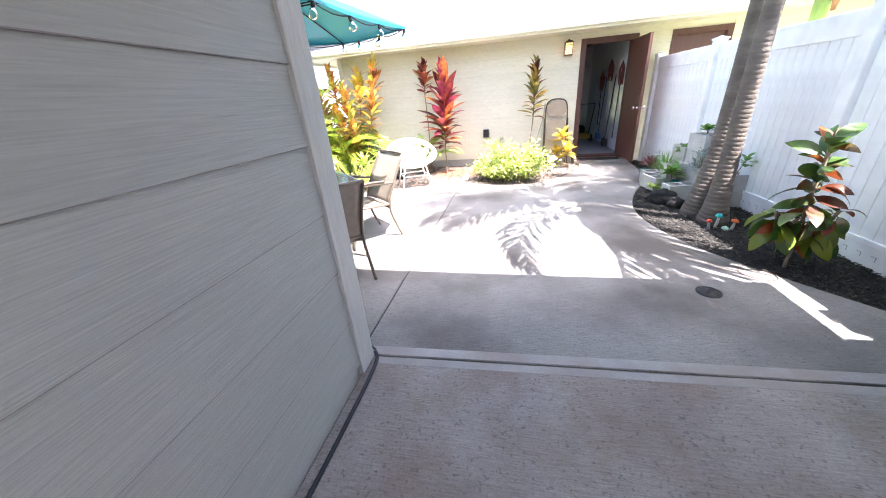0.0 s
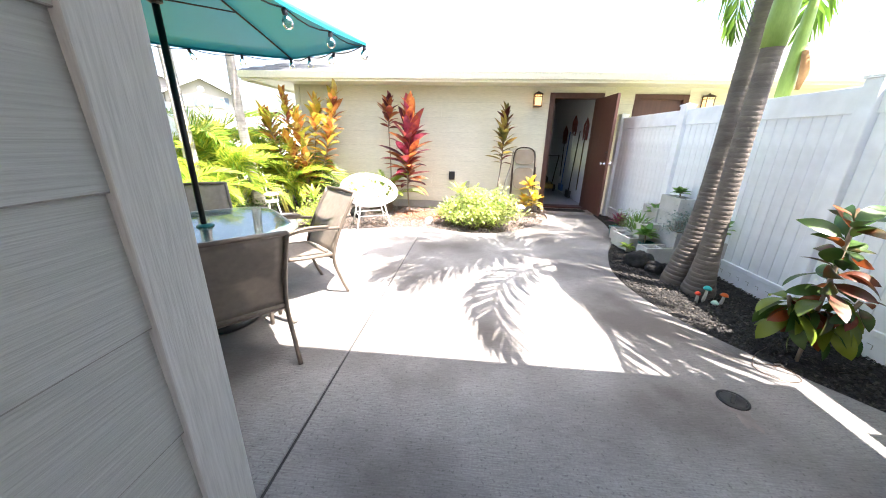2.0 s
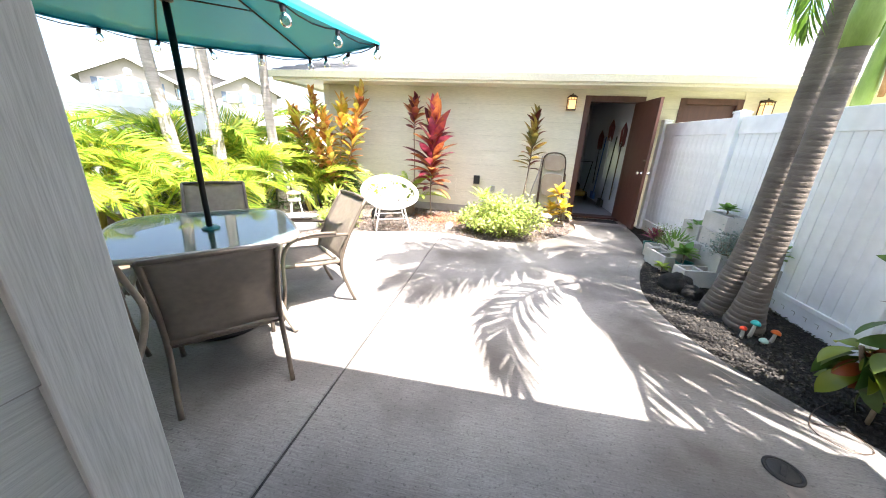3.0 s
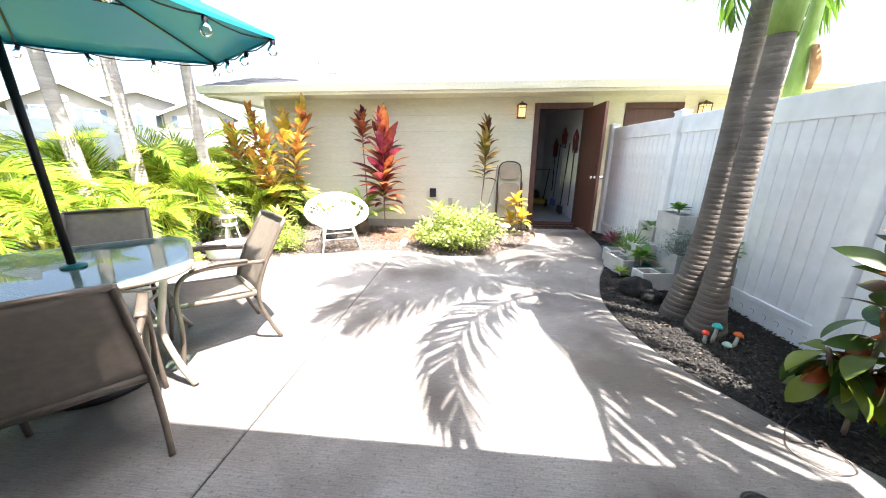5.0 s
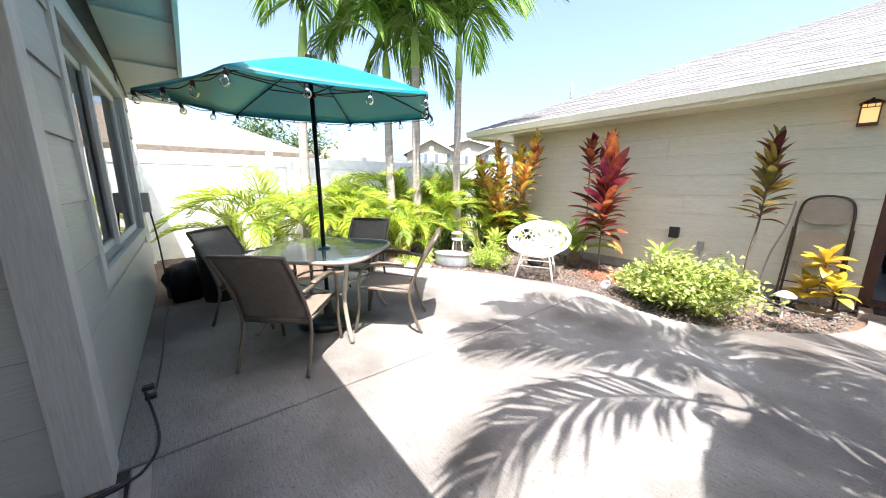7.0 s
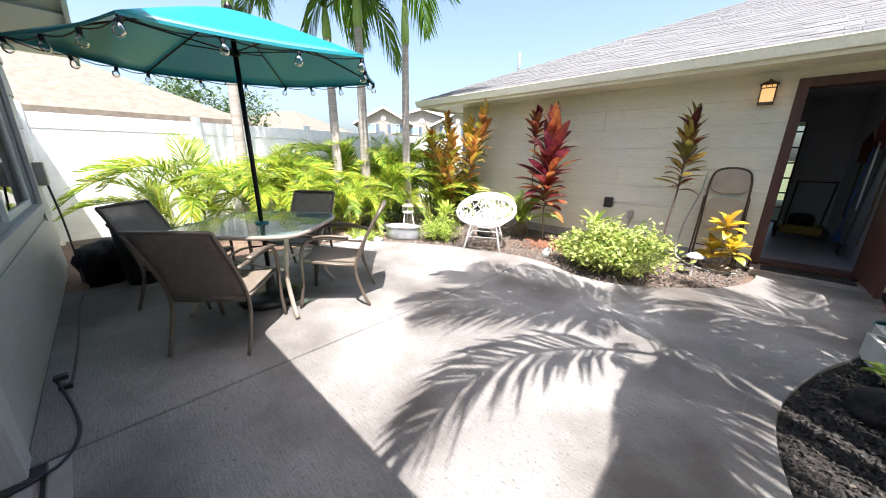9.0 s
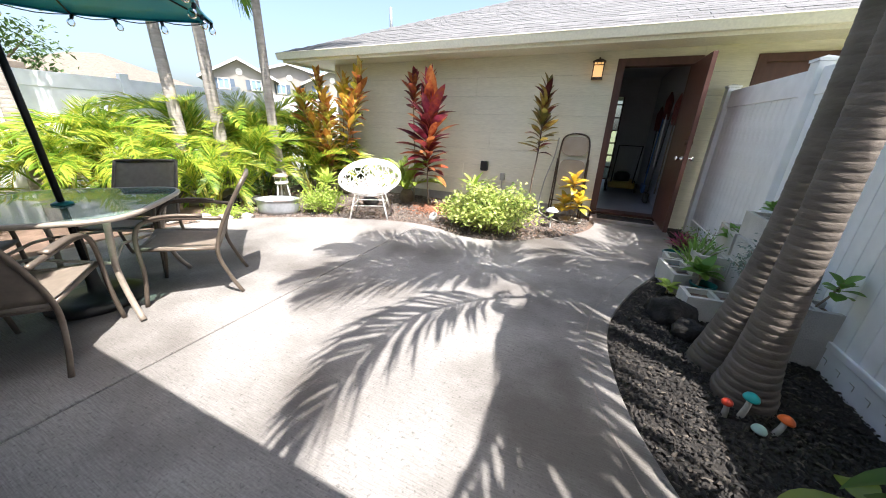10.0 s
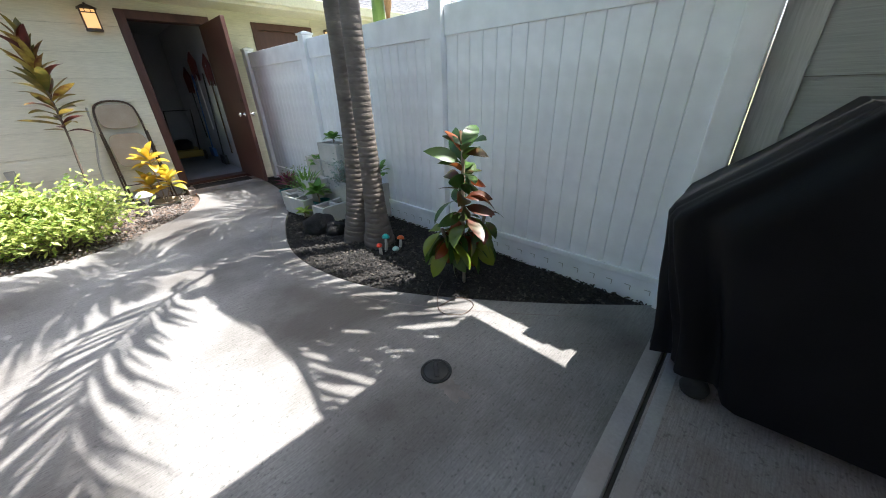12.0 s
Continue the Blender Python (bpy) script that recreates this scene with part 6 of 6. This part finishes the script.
# bin and black bag beside the far end of the patio
bn = thing("storage_bin", "tall black plastic bin beside the table", "bin", Matrix.Translation((-3.15, 2.35, 0.0)))
part("body", Geo().lathe([(0.17, 0), (0.20, 0.5), (0.21, 0.62)], 20), "blackplastic", bn, smooth=True)
part("lid", Geo().lathe([(0.22, 0.62), (0.225, 0.65), (0.15, 0.68), (0.01, 0.69)], 20), "blackplastic", bn, smooth=True)
rock("black plastic bag slumped against the wall", -3.55, 2.05, 0.16, (0.30, 0.22, 0.26), "cover", 31, "plastic_bag")

# damp stain beside the drain, and a loop of wire
pts = []
for k in range(22):
    w = 2 * math.pi * k / 22
    r = 0.055 * (1 + 1.3 * noise.noise(Vector((2 * math.cos(w), 2 * math.sin(w), 3.1))))
    pts.append((1.70 + r * math.cos(w) * 0.8, 2.56 + r * math.sin(w) * 1.5))
tagged(part("drain_stain", Geo().prism(pts, -0.001, 0.0012), "damp"), "dark damp stain on the concrete by the drain", "stain", kind="structure")
wl = Geo().tube(bez([(2.35, 3.25, 0.005), (2.2, 3.15, 0.006), (2.08, 3.0, 0.006), (2.15, 2.88, 0.01), (2.28, 2.9, 0.006), (2.27, 3.02, 0.006), (2.12, 3.05, 0.006)], 6), 0.0025, 5)
tagged(part("wire_loop", wl, "bronze"), "thin loop of rusty wire lying on the patio", "wire")

# tree beyond the west fence
tr = thing("tree", "dark leafy tree beyond the west fence", "tree", Matrix.Translation((-16.5, 6.4, -0.05)))
part("trunk", Geo().tube([(0, 0, 0), (0.1, 0, 1.2), (0.0, 0.2, 2.4)], [0.16, 0.13, 0.09], 10), "darkstem", tr, smooth=True)
lg = Geo()
for k in range(7):
    a = 6.283 * k / 7
    tip = Vector((1.3 * math.cos(a), 1.5 * math.sin(a), rnd(2.6, 3.9)))
    part("limb", Geo().tube([(0, 0.1, 1.9), tip * 0.6 + Vector((0, 0, 0.8)), tip], [0.06, 0.04, 0.015], 6), "darkstem", tr)
    for q in range(260):
        p = tip + Vector((random.gauss(0, 0.38), random.gauss(0, 0.38), random.gauss(0, 0.30)))
        mm = Matrix.Translation(p) @ Euler((rnd(-1, 1), rnd(-1, 1), rnd(0, 6.28))).to_matrix().to_4x4() @ Matrix.Scale(rnd(0.12, 0.26), 4)
        lg.add([mm @ Vector(v) for v in ((0, 0, 0), (0.5, -0.2, 0.05), (1, 0, 0), (0.5, 0.2, 0.05))], [(0, 1, 2), (0, 2, 3)])
tagged(part("crown", lg, "darkleaf", tr), kind="stuff")

# covered grill
gr = thing("covered_grill", "barbecue grill under a draped black cover", "grill", Matrix.Translation((2.68, 1.20, 0.012)))
g = Geo()
NU, NV = 120, 30
for i in range(NV):
    f = i / (NV - 1)
    z = 0.11 + 1.06 * f
    for k in range(NU):
        a = 2 * math.pi * k / NU
        c, s = math.cos(a), math.sin(a)
        e = 0.28
        hx, hy = 0.31, 0.72 + 0.13 * min(1.0, f / 0.64)
        if f > 0.64:
            q = (f - 0.64) / 0.36
            hy *= 1 - 0.48 * q
            hx *= 1 - 0.32 * q ** 2.4
        flare = 0.01 * (1 - f) ** 2
        fold = 0.030 * (1 - 0.8 * f) * math.sin(9 * a + 3 * math.sin(2 * a) + 2 * f) + 0.016 * math.sin(17 * a + 7 * f) * (1 - f) + 0.035 * noise.noise(Vector((2.2 * c, 2.2 * s, 2.6 * f)))
        x = (hx + flare + fold) * math.copysign(abs(c) ** e, c)
        y = (hy + flare + fold) * math.copysign(abs(s) ** e, s)
        zz = z + 0.035 * math.sin(a * 3 + 1) * (1 - f) ** 2 * (1 if i else 1) + (0.03 * noise.noise(Vector((x * 3, y * 3, 0))) if f > 0.7 else 0)
        g.v.append((x, y, zz))
for i in range(NV - 1):
    for k in range(NU):
        q = (k + 1) % NU
        g.f.append((i * NU + k, i * NU + q, (i + 1) * NU + q, (i + 1) * NU + k))
g.f.append(tuple((NV - 1) * NU + k for k in range(NU)))
part("fabric_cover", g, "cover", gr, "wrinkled black weatherproof cover", True)
for sx, sy in ((-0.28, 0.55), (0.28, 0.55), (-0.28, -0.55), (0.28, -0.55)):
    part("wheel", Geo().lathe([(0.02, -0.018), (0.05, -0.018), (0.055, 0), (0.05, 0.018), (0.02, 0.018)], 16).move(Matrix.Translation((sx, sy, 0.055)) @ Matrix.Rotation(radians(90), 4, "Y")), "rubber", gr, smooth=True)

# ---------------- storage room contents ----------------
def tool(name, label, x, y, z0, z1, mat, head, headmat, lean=0.0):
    t = thing(name, label, "tool", Matrix.Translation((x, y, 0)))
    part("handle", Geo().tube([(0, 0, z0), (lean, 0, z1)], 0.012, 8), mat, t)
    if head == "mop":
        g = Geo()
        for k in range(40):
            a = rnd(0, 6.28)
            g.tube([(lean, 0, z1), (lean + 0.05 * math.cos(a), 0.08 * math.sin(a), z1 - 0.15), (lean + 0.04 * math.cos(a), 0.07 * math.sin(a), z1 - rnd(0.3, 0.45))], 0.008, 4)
        part("mop_head", g, headmat, t)
    elif head == "broom":
        part("broom_head", Geo().box(-0.03, 0.03, -0.14, 0.14, z0 - 0.02, z0 + 0.14), headmat, t, bevel=0.008)
    return t


tool("mop", "dark red string mop hanging on the storage wall", 2.46, 8.55, 0.35, 1.85, "bronze", "mop", "toolred", 0.02)
tool("mop", "red dust mop hanging deeper in the storage room", 2.46, 9.35, 0.7, 1.95, "whitepaint", "mop", "toolred")
tool("mop", "dark red mop with a black handle on the wall", 2.46, 10.1, 0.5, 1.75, "blackplastic", "mop", "toolred")
tool("broom", "dark broom leaning on the storage wall", 2.40, 8.95, 0.15, 1.6, "blackplastic", "broom", "rubber", 0.08)
tool("broom", "blue-headed broom on the storage wall", 2.42, 9.75, 0.2, 1.6, "toolblue", "broom", "toolblue", 0.06)
mw = thing("lawn_mower", "yellow and black push mower in the storage room", "mower", Matrix.Translation((2.05, 10.3, 0.09)))
part("deck", Geo().box(-0.25, 0.25, -0.3, 0.3, 0.08, 0.22), "toolyellow", mw, bevel=0.03)
part("engine", Geo().lathe([(0.16, 0.22), (0.16, 0.34), (0.1, 0.4)], 16), "blackplastic", mw, smooth=True)
for sx, sy in ((-0.28, -0.22), (0.28, -0.22), (-0.28, 0.22), (0.28, 0.22)):
    part("wheel", Geo().lathe([(0.03, -0.02), (0.09, -0.02), (0.1, 0), (0.09, 0.02), (0.03, 0.02)], 16).move(Matrix.Translation((sx, sy, 0.1)) @ Matrix.Rotation(radians(90), 4, "Y")), "rubber", mw, smooth=True)
part("handle", Geo().tube([(-0.2, -0.28, 0.2), (-0.2, -0.7, 0.95), (0.2, -0.7, 0.95), (0.2, -0.28, 0.2)], 0.012, 8), "blackplastic", mw)

# ---------------- houses beyond ----------------
def gable_house(name, label, m, w, d, h, rise, wins, roofmat="shingle", over=0.5):
    """House with its gable on local -y."""
    t = thing(name, label, "house", m)
    wall = part("wall", Geo().add([(-w / 2, 0, 0), (w / 2, 0, 0), (w / 2, 0, h), (0, 0, h + rise), (-w / 2, 0, h), (-w / 2, d, 0), (w / 2, d, 0), (w / 2, d, h), (0, d, h + rise), (-w / 2, d, h)],
                              [(4, 3, 2, 1, 0), (5, 6, 7, 8, 9), (0, 5, 9, 4), (1, 2, 7, 6)]), "stucco", t)
    k = rise / (w / 2)
    e = w / 2 + over
    z = h + rise - k * e
    part("roof", Geo().add([(-e, -over, z), (0, -over, h + rise), (0, d + over, h + rise), (-e, d + over, z), (e, -over, z), (e, d + over, z), (-e, -over, z + 0.18), (0, -over, h + rise + 0.2), (0, d + over, h + rise + 0.2), (-e, d + over, z + 0.18), (e, -over, z + 0.18), (e, d + over, z + 0.18)],
                           [(0, 3, 2, 1), (1, 2, 5, 4), (6, 7, 8, 9), (7, 10, 11, 8), (0, 1, 7, 6), (1, 4, 10, 7), (0, 6, 9, 3), (4, 5, 11, 10)]), roofmat, t, "grey shingle roof")
    vent = Geo().lathe([(0.30, 0), (0.30, 0.06), (0.20, 0.06), (0.20, 0.02)], 20).move(Matrix.Translation((0, -0.002, h + rise * 0.36)) @ Matrix.Rotation(radians(90), 4, "X"))
    part("gable_vent", vent, "winframe", t, "round white gable vent")
    for s in (-1, 1):
        part("rake_board", Geo().add([(s * e, -over - 0.03, z), (0, -over - 0.03, h + rise), (0, -over - 0.03, h + rise + 0.26), (s * e, -over - 0.03, z + 0.24), (s * e, -over - 0.001, z), (0, -over - 0.001, h + rise), (0, -over - 0.001, h + rise + 0.26), (s * e, -over - 0.001, z + 0.24)],
                                     [(0, 1, 2, 3), (7, 6, 5, 4), (0, 4, 5, 1), (3, 2, 6, 7)]), "winframe", t, "white rake board")
    for x, zz, ww, hh in wins:
        fo = part("window", Geo().box(x - ww / 2 - 0.1, x + ww / 2 + 0.1, -0.09, -0.001, zz - 0.1, zz).box(x - ww / 2 - 0.1, x + ww / 2 + 0.1, -0.09, -0.001, zz + hh, zz + hh + 0.1).box(x - ww / 2 - 0.1, x - ww / 2, -0.09, -0.001, zz, zz + hh).box(x + ww / 2, x + ww / 2 + 0.1, -0.09, -0.001, zz, zz + hh).box(x - 0.04, x + 0.04, -0.08, -0.01, zz, zz + hh), "winframe", t)
        part("pane", Geo().box(x - ww / 2, x + ww / 2, -0.03, -0.002, zz, zz + hh), "skyglass", fo, "window glass with the sky's reflection painted in as blue")
        for s in (-1, 1):
            part("shutter", Geo().box(x + s * (ww / 2 + 0.32) - 0.2, x + s * (ww / 2 + 0.32) + 0.2, -0.06, -0.001, zz - 0.05, zz + hh + 0.05), "shutter", t)
    return t


gable_house("townhouse", "two-storey stucco townhouse with grey gable roof", Matrix.Translation((-33.4, 27.5, -0.05)) @ Matrix.Rotation(radians(52), 4, "Z"), 6.2, 9.0, 5.2, 1.6, [(-1.5, 4.15, 0.85, 0.85), (1.4, 4.15, 0.85, 0.85)])
gable_house("townhouse", "two-storey stucco townhouse wing with gable roof", Matrix.Translation((-28.4, 35.5, -0.05)) @ Matrix.Rotation(radians(48), 4, "Z"), 6.0, 9.0, 5.2, 1.5, [(-1.4, 4.15, 0.85, 0.85), (1.4, 4.15, 0.85, 0.85)])
gable_house("townhouse", "long two-storey stucco townhouse behind", Matrix.Translation((-32.5, 33.0, -0.05)) @ Matrix.Rotation(radians(50), 4, "Z"), 14.0, 8.0, 5.1, 2.0, [(-4.6, 4.15, 0.85, 0.85), (-1.0, 4.15, 0.85, 0.85), (2.0, 4.15, 0.85, 0.85), (5.0, 4.15, 0.85, 0.85)])


def hip_house(name, label, m, w, d, h, rise, mat):
    t = thing(name, label, "house", m)
    part("wall", Geo().box(-w / 2, w / 2, -d / 2, d / 2, 0, h), "stucco", t)
    a, b2, r = w / 2 + 0.5, d / 2 + 0.5, max(0.0, (w - d) / 2)
    part("roof", Geo().add([(-a, -b2, h - 0.1), (a, -b2, h - 0.1), (a, b2, h - 0.1), (-a, b2, h - 0.1), (-r, 0, h + rise), (r, 0, h + rise), (-a, -b2, h - 0.28), (a, -b2, h - 0.28), (a, b2, h - 0.28), (-a, b2, h - 0.28)],
                           [(0, 1, 5, 4), (1, 2, 5), (2, 3, 4, 5), (3, 0, 4), (9, 8, 7, 6), (0, 6, 7, 1), (1, 7, 8, 2), (2, 8, 9, 3), (3, 9, 6, 0)]), mat, t, "tan shingle hip roof")
    return t


hip_house("neighbour_house", "low neighbouring house with tan shingle roof", Matrix.Translation((-15.0, 1.0, -0.05)), 10.0, 8.0, 2.4, 2.0, "tanshingle")
hip_house("neighbour_house", "distant house with tan hip roof", Matrix.Translation((-31.5, 15.0, -0.05)) @ Matrix.Rotation(radians(30), 4, "Z"), 12.0, 10.0, 2.9, 2.3, "tanshingle")

# roof shingles
sd = [Geo().box(0, w, 0, 0.165, 0, 0.007).data("shingle", M["shingle"]) for w in (0.318, 0.3205, 0.323)]
sl_a = math.atan(SL)
sheet = Geo()
count = 0
rows_n = int((RYD - GY) / math.cos(sl_a) / 0.14)
for r in range(rows_n):
    y = GY - 0.03 + r * 0.14 * math.cos(sl_a)
    z = z0 + 0.004 + (y - GY + 0.02) * SL
    xs = GX + (y - GY) + 0.02
    x = xs + rnd(0, 0.12)
    while x < 9.1:
        near_x = -1.6 < x < 3.6
        lift = rnd(0, 0.004)
        mm = Matrix.Translation((x, y, z + lift)) @ Matrix.Rotation(sl_a - 0.02, 4, "X")
        if near_x and 3 <= r < 23 and count < 300:
            place("shingle", sd[count % 3], roof_n, mm)
            count += 1
        else:
            sheet.box(0, rnd(0.317, 0.323), 0, 0.165, 0, 0.007, mm)
        x += 0.325
tagged(part("shingle_courses", sheet, "shingle", roof_n), kind="stuff")
